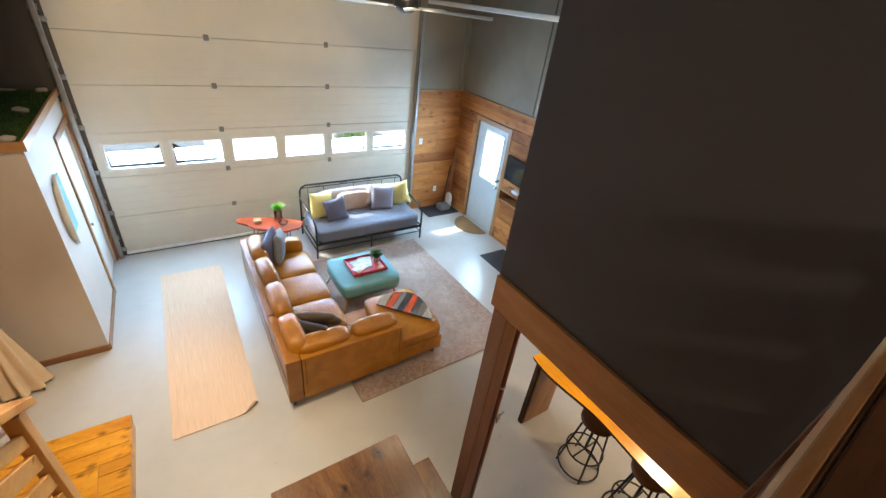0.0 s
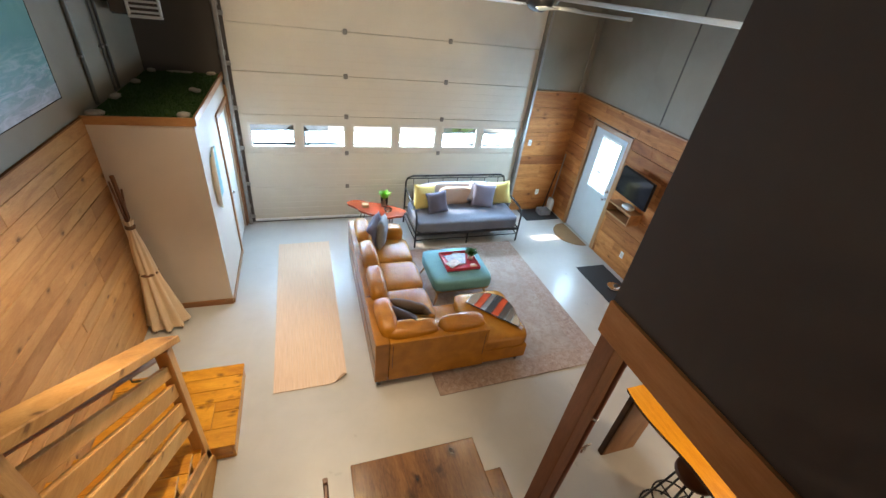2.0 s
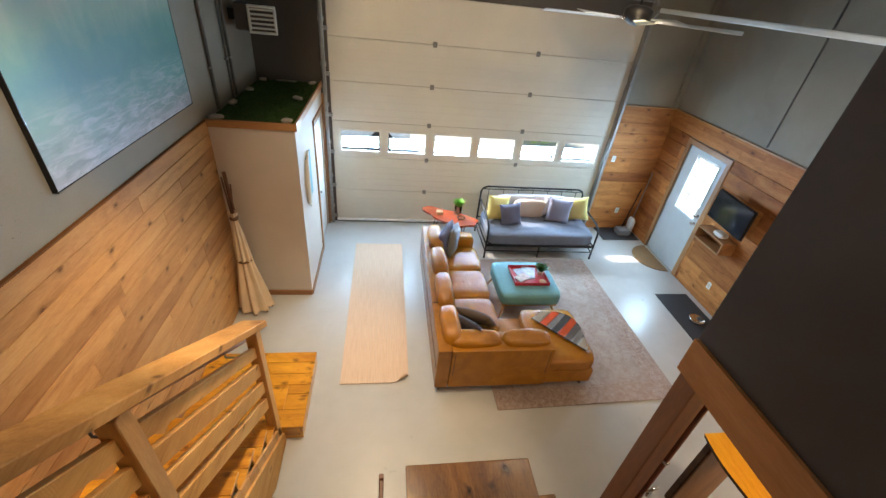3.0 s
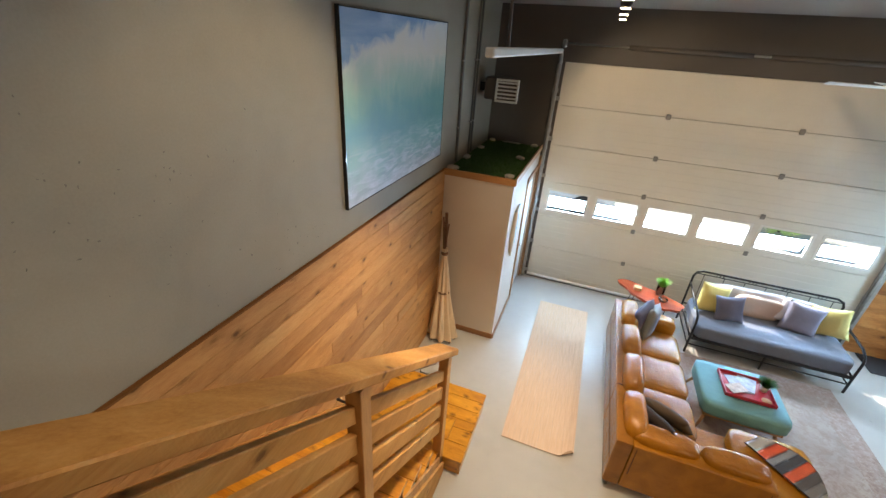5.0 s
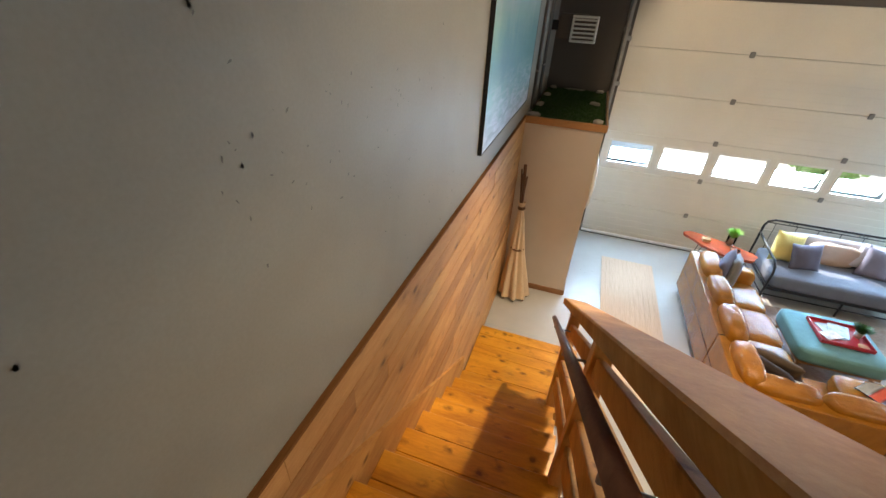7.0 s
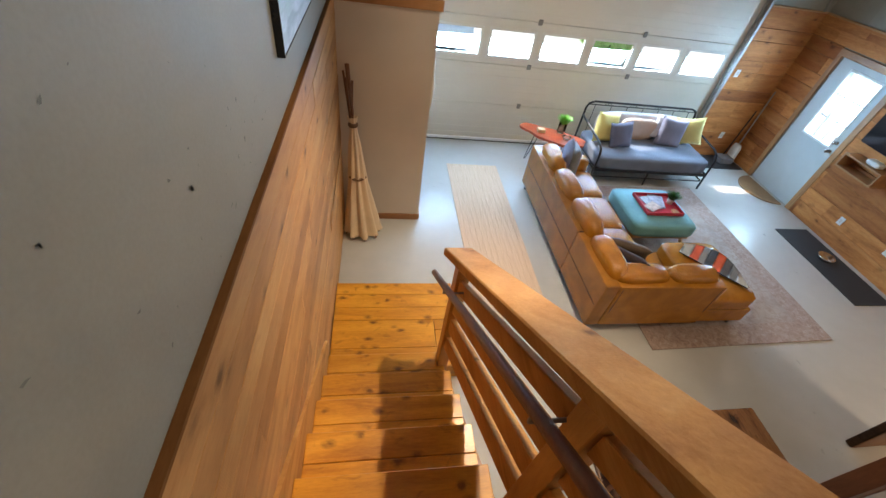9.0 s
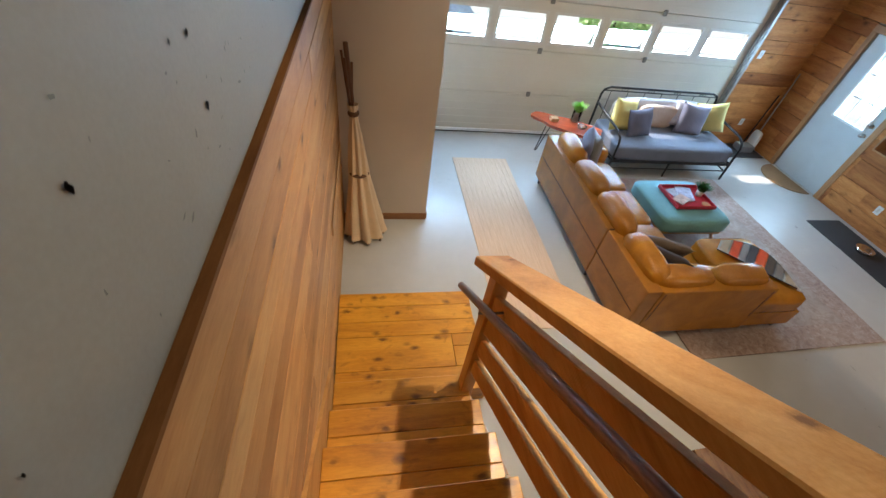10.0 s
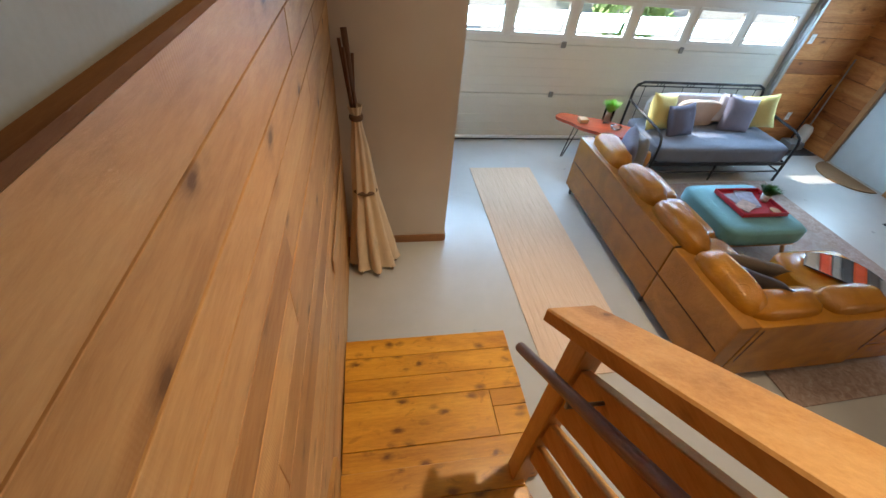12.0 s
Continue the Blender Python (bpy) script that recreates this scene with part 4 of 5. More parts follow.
for cy, cz, sy, sz, n in ((-5.75, 3.30, 0.32, 0.12, 34), (-4.85, 2.66, 0.25, 0.08, 26), (-6.45, 3.35, 0.12, 0.05, 8), (-6.52, 3.7, 0.04, 0.08, 8), (-5.6, 2.9, 0.5, 0.2, 10)):
    for _ in range(n):
        y, z, r, a = rnd.gauss(cy, sy), rnd.gauss(cz, sz), rnd.uniform(0.002, 0.006), rnd.uniform(0, 3.1)
        if z < WTOP + 0.03:
            continue
        vs = []
        for j in range(6):
            u, w = r * rnd.uniform(0.6, 2.2) * math.cos(j * 1.047), r * rnd.uniform(0.3, 0.8) * math.sin(j * 1.047)
            vs.append(bm.verts.new((0, y + u * math.cos(a) - w * math.sin(a), z + u * math.sin(a) + w * math.cos(a))))
        bm.faces.new(vs)
tagged(part("wall_scuffs", bm, M_scuff, None, "", (0.0015, 0, 0)), "small scuffs and chips in the wall paint", "", "", "stuff")

structure(box("trim_wall_cleat", (0.025, 0.036, -3.47, -2.30, 0.955, 1.065), M_cleat, bev=0.004), "pale loose board fixed over the panelling")

# ---- tan leather corner sofa ----
so = thing("corner_sofa", (3.2, -2.9, 0), "tan leather corner sofa with loose back cushions and a chaise", "sofa")
SX, SYN, SYF = 2.53, -3.88, -1.30
box("frame_back", (SX, SX + 0.15, SYN + 0.78, SYF, 0.10, 0.70), M_leather_shaded, so, "outer back of the long side", 0.02, 2)
box("frame_back", (SX, SX + 0.15, SYN, SYN + 0.772, 0.10, 0.70), M_leather_shaded, so, "", 0.02, 2)
box("frame_back", (SX + 0.155, 3.84, SYN, SYN + 0.15, 0.10, 0.69), M_leather, so, "", 0.02, 2)
box("base_rail", (SX + 0.15, 3.36, SYN + 0.15, SYF - 0.18, 0.10, 0.30), M_leather, so, "", 0.015, 2)
box("base_rail", (3.362, 4.42, SYN + 0.02, SYN + 0.9, 0.10, 0.30), M_leather, so, "", 0.02, 2)
soft("armrest", (SX + 0.12, 3.36, SYF - 0.2, SYF, 0.12, 0.62), M_leather, so, "", 9, 0.01)
for y0, y1 in ((-2.10, -1.49), (-2.72, -2.10), (-3.34, -2.72)):
    soft("seat_cushion", (SX + 0.25, 3.40, y0 + 0.004, y1 - 0.004, 0.28, 0.46), M_leather, so, "", 7, 0.012, 0.08)
    lathe("button", [(0.014, 0), (0.010, 0.006)], M_leather, so, "", (3.06, (y0 + y1) / 2, 0.463), 10)
soft("seat_cushion", (SX + 0.25, 3.80, SYN + 0.14, -3.345, 0.28, 0.46), M_leather, so, "", 7, 0.012, 0.06)
soft("chaise_cushion", (3.70, 4.43, SYN + 0.02, SYN + 0.92, 0.28, 0.47), M_leather, so, "", 8, 0.012, 0.05)
for k, (y0, y1) in enumerate(((-1.98, -1.40), (-2.58, -1.99), (-3.20, -2.60), (-3.78, -3.22))):
    soft("back_cushion", (SX + 0.07, SX + 0.30, y0 - 0.01, y1 + 0.01, 0.44, 0.85 - 0.012 * (k % 2)), M_leather, so, "", 3.6, 0.035, 0, 13, (0, -9, 3 * (k % 2) - 1))
for x0, x1, dz in ((2.66, 3.26, 0), (3.27, 3.83, -0.01)):
    soft("back_cushion", (x0, x1, SYN + 0.06, SYN + 0.30, 0.44, 0.79 + dz), M_leather, so, "", 3.6, 0.04, 0, 13, (9, 2, 2))
for x, y in ((SX + 0.06, SYN + 0.06), (SX + 0.06, -3.05), (SX + 0.06, SYF - 0.07), (3.3, SYF - 0.07), (4.34, SYN + 0.08), (4.34, SYN + 0.84), (3.3, -3.0), (3.5, SYN + 0.1)):
    lathe("foot", [(0.018, 0), (0.026, 0.1)], M_black, so, "", (x, y, 0), 12)
tube("back_seam", [(SX - 0.001, SYN + 0.03, 0.41), (SX - 0.001, SYF - 0.03, 0.41)], 0.004, M_bark, so)
for xx in (2.72, 3.80):
    tube("back_seam", [(xx, SYN - 0.001, 0.30), (xx, SYN - 0.001, 0.66)], 0.003, M_bark, so)
box("piping", (SX + 0.02, SX + 0.14, SYN + 0.773, SYN + 0.779, 0.12, 0.705), M_bark, so)

pillow("scatter_cushion", (2.99, -1.66, 0.68), (0.46, 0.46), M_grey, (90, 12, 72), "mid grey square cushion on the tan sofa", "cushions on the sofa")
pillow("scatter_cushion", (2.86, -1.70, 0.70), (0.48, 0.48), M_slate, (90, -8, 62), "dark slate square cushion behind the grey one on the sofa", "cushions on the sofa")
pillow("scatter_cushion", (2.93, -3.44, 0.63), (0.46, 0.46), M_darkcush, (52, 0, 140), "dark brown cushion slumped in the sofa corner", "cushions on the sofa", 0.13)
pillow("scatter_cushion", (3.06, -3.28, 0.62), (0.46, 0.42), M_taupe, (50, 6, 146), "taupe patterned cushion lying in the sofa corner", "cushions on the sofa", 0.12)

# striped blanket over the chaise
bl = thing("striped_blanket", (4.08, -3.42, 0.49), "woven blanket with orange, grey and cream stripes thrown over the chaise", "blanket")
STR = [((0.60, 0.50, 0.36), .13), ((0.90, 0.13, 0.02), .11), ((0.42, 0.38, 0.33), .08), ((0.11, 0.10, 0.09), .10), ((0.90, 0.13, 0.02), .11), ((0.16, 0.12, 0.09), .10), ((0.30, 0.25, 0.20), .10), ((0.60, 0.50, 0.36), .14)]
pos = 0.0
tot = sum(w for _, w in STR)
P0, DS, DQ = Vector((3.81, -3.19)), Vector((0.676, -0.737)), Vector((0.737, 0.676))
for c, w in STR:
    bm = bmesh.new()
    nu, nv = 4, 22
    g = {}
    for i in range(nu + 1):
        for j in range(nv + 1):
            s, q = (pos + w * i / nu) * 0.74 / tot, 0.42 * (1 - 2.6 * ((pos + w * i / nu) / tot - 0.42) ** 2) * j / nv
            p = P0 + DS * s + DQ * q
            drop = max(0, p.x - 4.435) + max(0, p.y + 2.955) + max(0, -3.87 - p.y)
            p = Vector((min(p.x, 4.445), max(-3.885, min(p.y, -2.945))))
            z = 0.488 + 0.006 * math.sin(11 * s + 7 * q) + 0.012 * math.exp(-q * 25) - drop
            g[i, j] = bm.verts.new((p.x - 4.08, p.y + 3.42, max(z, 0.24) - 0.475))
    for i in range(nu):
        for j in range(nv):
            bm.faces.new((g[i, j], g[i + 1, j], g[i + 1, j + 1], g[i, j + 1]))
    bmesh.ops.solidify(bm, geom=bm.faces[:], thickness=0.008)
    part("stripe", bm, fabric("blanket_wool", c, 0.15), bl, "", (4.08, -3.42, 0.475), True)
    pos += w
tube("dark_border", [tuple(P0 + DS * (0.74 * k / 12)) + (0.505,) for k in range(13)], 0.006, M_darkcush, bl)
rnd = random.Random(8)
bm = bmesh.new()
for k in range(60):
    p = P0 + DS * 0.745 + DQ * (0.0 + 0.05 * k / 60)
    q = p + DS * rnd.uniform(0.03, 0.05)
    bm.faces.new([bm.verts.new(v) for v in ((p.x - 4.08, p.y + 3.42, 0.015), (p.x - 4.075, p.y + 3.424, 0.015), (q.x - 4.077, max(q.y, -3.88) + 3.42, 0.008))])
part("fringe", bm, M_beige, bl, "", (4.08, -3.42, 0.475))

# ---- teal ottoman with tray ----
ot = thing("ottoman", (4.0, -2.27, 0), "square teal upholstered ottoman on splayed light oak legs", "ottoman")
soft("seat", (3.56, 4.44, -2.70, -1.87, 0.26, 0.45), M_teal, ot, "", 10, 0.004, 0.05)
box("apron", (3.60, 4.40, -2.66, -1.91, 0.225, 0.262), M_oak, ot, "light oak base frame", 0.006)
for dx, dy in ((-1, -1), (1, -1), (-1, 1), (1, 1)):
    tube("leg", [(4.0 + dx * 0.42, -2.28 + dy * 0.39, 0.0), (4.0 + dx * 0.345, -2.28 + dy * 0.315, 0.23)], [0.013, 0.023], M_oak, ot, "", 12)
ty = thing("serving_tray", (4.04, -2.27, 0.465), "red rectangular serving tray on the teal ottoman", "tray")
box("base", (3.80, 4.29, -2.48, -2.07, 0.466, 0.476), M_pvc, ty)
for lim in ((3.79, 4.30, -2.495, -2.48, 0.464, 0.51), (3.79, 4.30, -2.07, -2.055, 0.464, 0.51), (3.785, 3.80, -2.495, -2.055, 0.464, 0.51), (4.29, 4.305, -2.495, -2.055, 0.464, 0.51)):
    box("rim", lim, M_pvc, ty, bev=0.004)
for k, (x, y, w, d, r, c) in enumerate(((3.98, -2.24, 0.22, 0.28, 12, (0.30, 0.31, 0.38)), (4.06, -2.20, 0.2, 0.26, -18, (0.35, 0.38, 0.5)), (3.93, -2.34, 0.21, 0.14, 30, (0.5, 0.38, 0.34)))):
    bm = box_bm(w, d, 0.006, 0.001)
    mg = part("magazine", bm, paint("magazine_cover", c, 0.3, 0.45, 18, 0), None, "", (x, y, 0.480 + 0.0065 * k))
    mg.rotation_euler[2] = radians(r)
    tagged(mg, "glossy magazine lying in the red tray", "magazine", "magazines in the tray")
tagged(lathe("coaster", [(0.05, 0), (0.052, 0.008), (0.045, 0.012)], M_oak, None, "", (4.22, -2.42, 0.477)), "round wooden coaster in the red tray", "coaster")


def potted(name, x, y, z, pot_r, pot_h, mat_pot, leaf, n, length, spread, label, glassy=False):
    p = thing(name, (x, y, z), label, "potted plant")
    lathe("pot", [(pot_r * 0.75, 0), (pot_r, pot_h), (pot_r * 0.9, pot_h), (pot_r * 0.85, pot_h - 0.01)], mat_pot, p, "", (x, y, z))
    blades("leaves", (x, y, z + pot_h - 0.01), n, length, spread, leaf, p, "", 0.006, int(x * 10))
    return p


potted("potted_plant", 4.23, -2.24, 0.478, 0.046, 0.075, M_pot, M_leafd, 620, 0.10, 0.10, "small round dark green plant in a pale pot on the tray")

# ---- daybed ----
db = thing("daybed", (4.62, -0.70, 0), "black tubular steel daybed with a slate blue mattress", "daybed")
X0, X1, YF, YK = 3.67, 5.63, -1.16, -0.27
tube("back_frame", [(X0, YK, 0.0), (X0, YK, 0.84), (X0 + 0.03, YK, 0.91), (X0 + 0.11, YK, 0.945), (X1 - 0.11, YK, 0.945), (X1 - 0.03, YK, 0.91), (X1, YK, 0.84), (X1, YK, 0.0)], 0.017, M_black, db, "", 10)
tube("back_rail", [(X0 + 0.02, YK, 0.895), (X1 - 0.02, YK, 0.895)], 0.009, M_black, db)
tube("back_rail", [(X0, YK, 0.32), (X1, YK, 0.32)], 0.014, M_black, db)
for k in range(12):
    x = X0 + 0.30 + (k // 3) * 0.44 + (k % 3) * 0.045
    tube("back_spindle", [(x, YK, 0.897), (x + 0.02, YK, 0.943)], 0.006, M_black, db, "", 6)
for k in range(7):
    x = X0 + 0.14 + k * (X1 - X0 - 0.28) / 6
    tube("back_spindle", [(x, YK, 0.32), (x, YK, 0.893)], 0.006, M_black, db, "", 6)
for x in (X0, X1):
    tube("side_frame", [(x, YF, 0.0), (x, YF, 0.52), (x, YF + 0.03, 0.60), (x, YF + 0.14, 0.65), (x, YK - 0.1, 0.70), (x, YK, 0.72)], 0.017, M_black, db, "", 10)
    tube("side_rail", [(x, YF, 0.27), (x, YK, 0.27)], 0.014, M_black, db)
    tube("side_rail", [(x, YF, 0.14), (x, YK, 0.14)], 0.010, M_black, db)
box("front_rail", (X0, X1, YF - 0.012, YF + 0.012, 0.24, 0.285), M_black, db, "", 0.004)
tube("front_rail", [(X0, YF, 0.15), (X1, YF, 0.15)], 0.010, M_black, db)
for x in (X0 + 0.98,):
    tube("middle_leg", [(x, YF + 0.04, 0.0), (x, YF + 0.04, 0.25)], 0.014, M_black, db)
for k in range(12):
    x = X0 + 0.08 + k * (X1 - X0 - 0.16) / 11
    box("slat", (x - 0.03, x + 0.03, YF + 0.012, YK - 0.02, 0.255, 0.27), M_black, db)
tagged(soft("mattress", (X0 + 0.025, X1 - 0.025, YF - 0.01, YK - 0.02, 0.27, 0.485), M_matt, None, "", 14, 0.004, 0.02), "thick slate blue mattress on the black daybed", "mattress")
tagged(soft("bolster", (3.88, 5.44, -0.43, -0.29, 0.46, 0.85), M_lilac, None, "", 4.5, 0.03, 0, 8), "long pale grey back bolster on the daybed", "cushion", "cushions on the daybed")
tagged(soft("bolster", (4.24, 4.88, -0.55, -0.42, 0.47, 0.81), M_beige, None, "", 4.0, 0.03, 0, 8), "beige lumbar cushion on the daybed", "cushion", "cushions on the daybed")
pillow("scatter_cushion", (3.93, -0.62, 0.70), (0.46, 0.46), M_yellow, (74, 8, 16), "yellow square cushion at the end of the daybed", "cushions on the daybed")
pillow("scatter_cushion", (4.13, -0.77, 0.66), (0.40, 0.40), M_slate, (72, -6, 8), "dark slate square cushion on the daybed", "cushions on the daybed")
pillow("scatter_cushion", (5.07, -0.62, 0.68), (0.46, 0.46), M_mauve, (72, 6, -8), "mauve grey cushion leaning beside the yellow one on the daybed", "cushions on the daybed")
pillow("scatter_cushion", (4.98, -0.52, 0.70), (0.38, 0.38), M_lilac, (74, 10, -10), "pale grey cushion behind the slate one on the daybed", "cushions on the daybed", 0.1)
pillow("scatter_cushion", (5.42, -0.56, 0.70), (0.44, 0.44), M_yellow, (76, -14, -22), "yellow square cushion by the armrest of the daybed", "cushions on the daybed")

# ---- red slab side table ----
st = thing("side_table", (3.08, -0.70, 0), "glossy red live-edge slab side table on hairpin legs", "side table")
bm = bmesh.new()
ring = []
for k in range(40):
    a = 2 * math.pi * k / 40
    r = 1 + 0.10 * math.sin(3 * a + 0.6) + 0.05 * math.sin(7 * a)
    x, y = 0.47 * r * math.cos(a), 0.30 * r * math.sin(a)
    ring.append((x * 0.94 - y * 0.34, x * 0.34 * -1 + y * 0.94))
lo, hi = [bm.verts.new((x * 0.97, y * 0.97, -0.02)) for x, y in ring], [bm.verts.new((x, y, 0.02)) for x, y in ring]
bm.faces.new(lo[::-1])
bm.faces.new(hi)
for k in range(40):
    bm.faces.new((lo[k], lo[(k + 1) % 40], hi[(k + 1) % 40], hi[k]))
part("top", bm, M_redwood, st, "", (3.08, -0.70, 0.53))
for x, y in ((2.85, -0.55), (3.30, -0.62), (3.05, -0.88)):
    tube("leg", [(x, y, 0.51), (x + (x - 3.08) * 0.25, y + (y + 0.7) * 0.25, 0.01), (x + (x - 3.08) * 0.25 + 0.02, y + (y + 0.7) * 0.25, 0.01), (x + 0.08, y, 0.51)], 0.007, M_black, st)
tagged(box("card_block", (2.84, 2.95, -0.66, -0.56, 0.551, 0.60), M_oak, bev=0.004), "small pale wooden block on the red side table", "ornament")
vs = thing("glass_vase", (3.22, -0.60, 0.551), "clear glass vase with pebbles and a tuft of bright green grass", "vase")
lathe("vase", [(0.05, 0), (0.062, 0.01), (0.064, 0.17), (0.061, 0.17), (0.058, 0.014)], M_thin, vs, "", (3.22, -0.60, 0.551))
lathe("pebbles", [(0.048, 0), (0.052, 0.06), (0.045, 0.10), (0.02, 0.11)], M_rock, vs, "", (3.22, -0.60, 0.566))
blades("leaves", (3.22, -0.60, 0.68), 460, 0.15, 0.11, M_grass, vs, "", 0.006, 3)
tagged(lathe("glass_dish", [(0.05, 0), (0.07, 0.035), (0.066, 0.035), (0.045, 0.006)], M_glass, None, "", (3.25, -0.80, 0.551)), "small clear glass dish on the red side table", "dish")

# ---- rugs and mats ----
rg = part("area_rug", box_bm(2.32, 2.90, 0.012, 0.004), M_rug, None, "", (4.36, -2.66, 0.0075))
rg.rotation_euler[2] = radians(1.5)
tagged(rg, "large faded rug with brownish border under sofa and ottoman", "rug")
ru = thing("jute_runner", (1.86, -2.26, 0), "pale woven jute runner with one corner curled up", "rug")
nx, ny = 12, 90


def runner_point(u, v):
    x, y = -0.395 + 0.79 * u, -1.46 + 2.92 * v
    over = max(0.0, 0.10 - ((0.395 - x) + 1.6 * (y + 1.46)) / 1.89)
    if over:
        a, r = over / 0.026, 0.026
        shift = over - r * math.sin(a)
        return Vector((x - shift * 0.53, y + shift * 0.85, 0.012 + r * (1 - math.cos(a))))
    return Vector((x, y, 0.012 + 0.0015 * math.sin(v * 21)))


for i in range(nx):
    bm = bmesh.new()
    us = (i / nx + 0.0008, (i + 1) / nx - 0.0008)
    top = [[bm.verts.new(runner_point(u, j / ny)) for u in us] for j in range(ny + 1)]
    low = [[bm.verts.new(v.co - Vector((0, 0, 0.009))) for v in row] for row in top]
    for j in range(ny):
        bm.faces.new((top[j][0], top[j][1], top[j + 1][1], top[j + 1][0]))
        bm.faces.new((low[j][0], low[j + 1][0], low[j + 1][1], low[j][1])).material_index = 1
        bm.faces.new((top[j][1], low[j][1], low[j + 1][1], top[j + 1][1]))
        bm.faces.new((top[j][0], top[j + 1][0], low[j + 1][0], low[j][0]))
    for j in (0, ny):
        q = (top[j][0], low[j][0], low[j][1], top[j][1])
        bm.faces.new(q if j == 0 else q[::-1])
    part("woven_strip", bm, [M_jute, M_cord], ru, "", (1.86, -2.26, 0))
tagged(box("boot_mat", (6.22, 7.0, -0.50, -0.03, 0.001, 0.012), M_rubber, bev=0.004), "black rubber boot tray in the corner", "mat")
tagged(box("floor_mat", (6.36, 6.93, -3.60, -2.14, 0.001, 0.012), M_rubber, bev=0.004), "long black rubber floor mat along the wall", "mat")
hm = prism_bm([(0, -0.42)] + [(-0.42 * math.cos(a) , 0.42 * math.sin(a)) for a in [math.pi * (k - 8) / 16 for k in range(17)]] + [(0, 0.42)], "z", 0, 0.012)
bmesh.ops.remove_doubles(hm, verts=hm.verts, dist=0.001)
tagged(part("door_mat", hm, M_coir, None, "", (6.99, -1.10, 0.002)), "half-round brown coir mat inside the entry door", "mat")

# ---- broom and dustpan ----
bp = thing("standing_dustpan", (6.75, -0.30, 0.012), "grey lobby dustpan leaning with its white brush in the corner", "dustpan")
box("pan", (6.60, 6.86, -0.36, -0.14, 0.013, 0.13), M_grey, bp, "", 0.04, 2)
tube("handle", [(6.74, -0.18, 0.12), (6.93, -0.06, 0.92)], 0.011, M_black, bp)
br = thing("broom", (6.90, -0.22, 0.012), "white broom with a thin handle standing in the corner", "broom")
soft("head", (6.84, 6.92, -0.30, -0.12, 0.02, 0.36), M_white, br, "", 4, 0.05)
tube("handle", [(6.88, -0.21, 0.33), (7.01, -0.08, 1.28)], 0.010, M_galv, br)

# ---- television and shelf on the right wall ----
tv = thing("television", (6.80, -2.24, 1.34), "small black flat television on a wall arm", "television")
o = box("screen", (6.78, 6.81, -2.62, -1.88, 1.37, 1.80), M_screen, tv, "", 0.006)
o.rotation_euler[2] = radians(-4)
box("wall_arm", (6.815, 7.02, -2.29, -2.21, 1.53, 1.64), M_black, tv, "", 0.006)
o = box("bezel", (6.81, 6.83, -2.63, -1.87, 1.36, 1.81), M_black, tv, "", 0.006)
o.rotation_euler[2] = radians(-4)
sh = thing("wall_shelf", (6.90, -2.16, 1.0), "small cedar box shelf under the television", "shelf")
for lim in ((6.78, 7.02, -2.42, -1.86, 1.16, 1.18), (6.78, 7.02, -2.42, -1.86, 0.98, 1.0), (6.78, 7.02, -1.88, -1.86, 1.0, 1.16), (6.78, 7.02, -2.42, -2.40, 1.0, 1.16)):
    box("shelf_board", lim, M_trim_y, sh)
tagged(soft("router", (6.82, 6.96, -2.30, -2.10, 1.18, 1.25), M_white, None, "", 4, 0.01), "white rounded router on the cedar shelf", "router")
sb = thing("pet_bowl", (6.66, -2.9, 0.012), "steel bowl on the black floor mat", "bowl")
lathe("bowl", [(0.09, 0), (0.11, 0.05), (0.10, 0.05), (0.07, 0.01)], M_chrome, sb, "", (6.66, -2.78, 0.0125))
for n, x, y, z, ax in (("outlet", XR - 0.027, -2.35, 0.36, "x"), ("outlet", XR - 0.027, -3.05, 0.42, "x"), ("outlet", XR - 0.027, -3.3, 0.42, "x"), ("outlet", 6.60, -0.027, 0.42, "y"), ("switch", 6.15, -0.027, 1.49, "y")):
    o = thing(n, (x, y, z), "white %s plate on the cedar boards" % n, n, "wall plates")
    d = (0.008, 0.075, 0.118) if ax == "x" else (0.075, 0.008, 0.118)
    part("plate", box_bm(*d, 0.003), M_white, o, "", (x, y, z))
    d2 = (0.012, 0.03, 0.06) if ax == "x" else (0.03, 0.012, 0.06)
    part("face", box_bm(*d2, 0.003), M_pot, o, "", (x, y, z))

# ---- fan and track lights ----
fn = thing("ceiling_fan", (4.685, -1.87, 3.75), "black ceiling fan with pale blades hung from a rod", "ceiling fan")
FC = (4.685, -1.87, 3.84)
tube("rod", [(FC[0], FC[1], ZC), (FC[0], FC[1], FC[2] + 0.08)], 0.013, M_black, fn)
lathe("motor", [(0.05, -0.11), (0.13, -0.07), (0.155, -0.03), (0.155, 0.04), (0.11, 0.08), (0.03, 0.09)], M_black, fn, "", FC)
lathe("canopy", [(0.03, -0.06), (0.07, 0)], M_black, fn, "", (FC[0], FC[1], ZC - 0.002))
for k in range(5):
    a = radians(318 + 72 * k)
    d = Vector((math.cos(a), math.sin(a), 0))
    bm = box_bm(0.84, 0.14, 0.008, 0.003)
    for v in bm.verts:
        v.co.y *= 0.75 + 0.4 * (v.co.x + 0.42) / 0.84
    b = part("blade", bm, M_white, fn, "pale metallic blade", Vector(FC) + d * 0.63 + Vector((0, 0, -0.05)))
    b.rotation_euler = (radians(10), 0, a)
    bm = box_bm(0.14, 0.04, 0.012, 0.003)
    b = part("blade_arm", bm, M_chrome, fn, "", Vector(FC) + d * 0.17 + Vector((0, 0, -0.05)))
    b.rotation_euler = (0, 0, a)
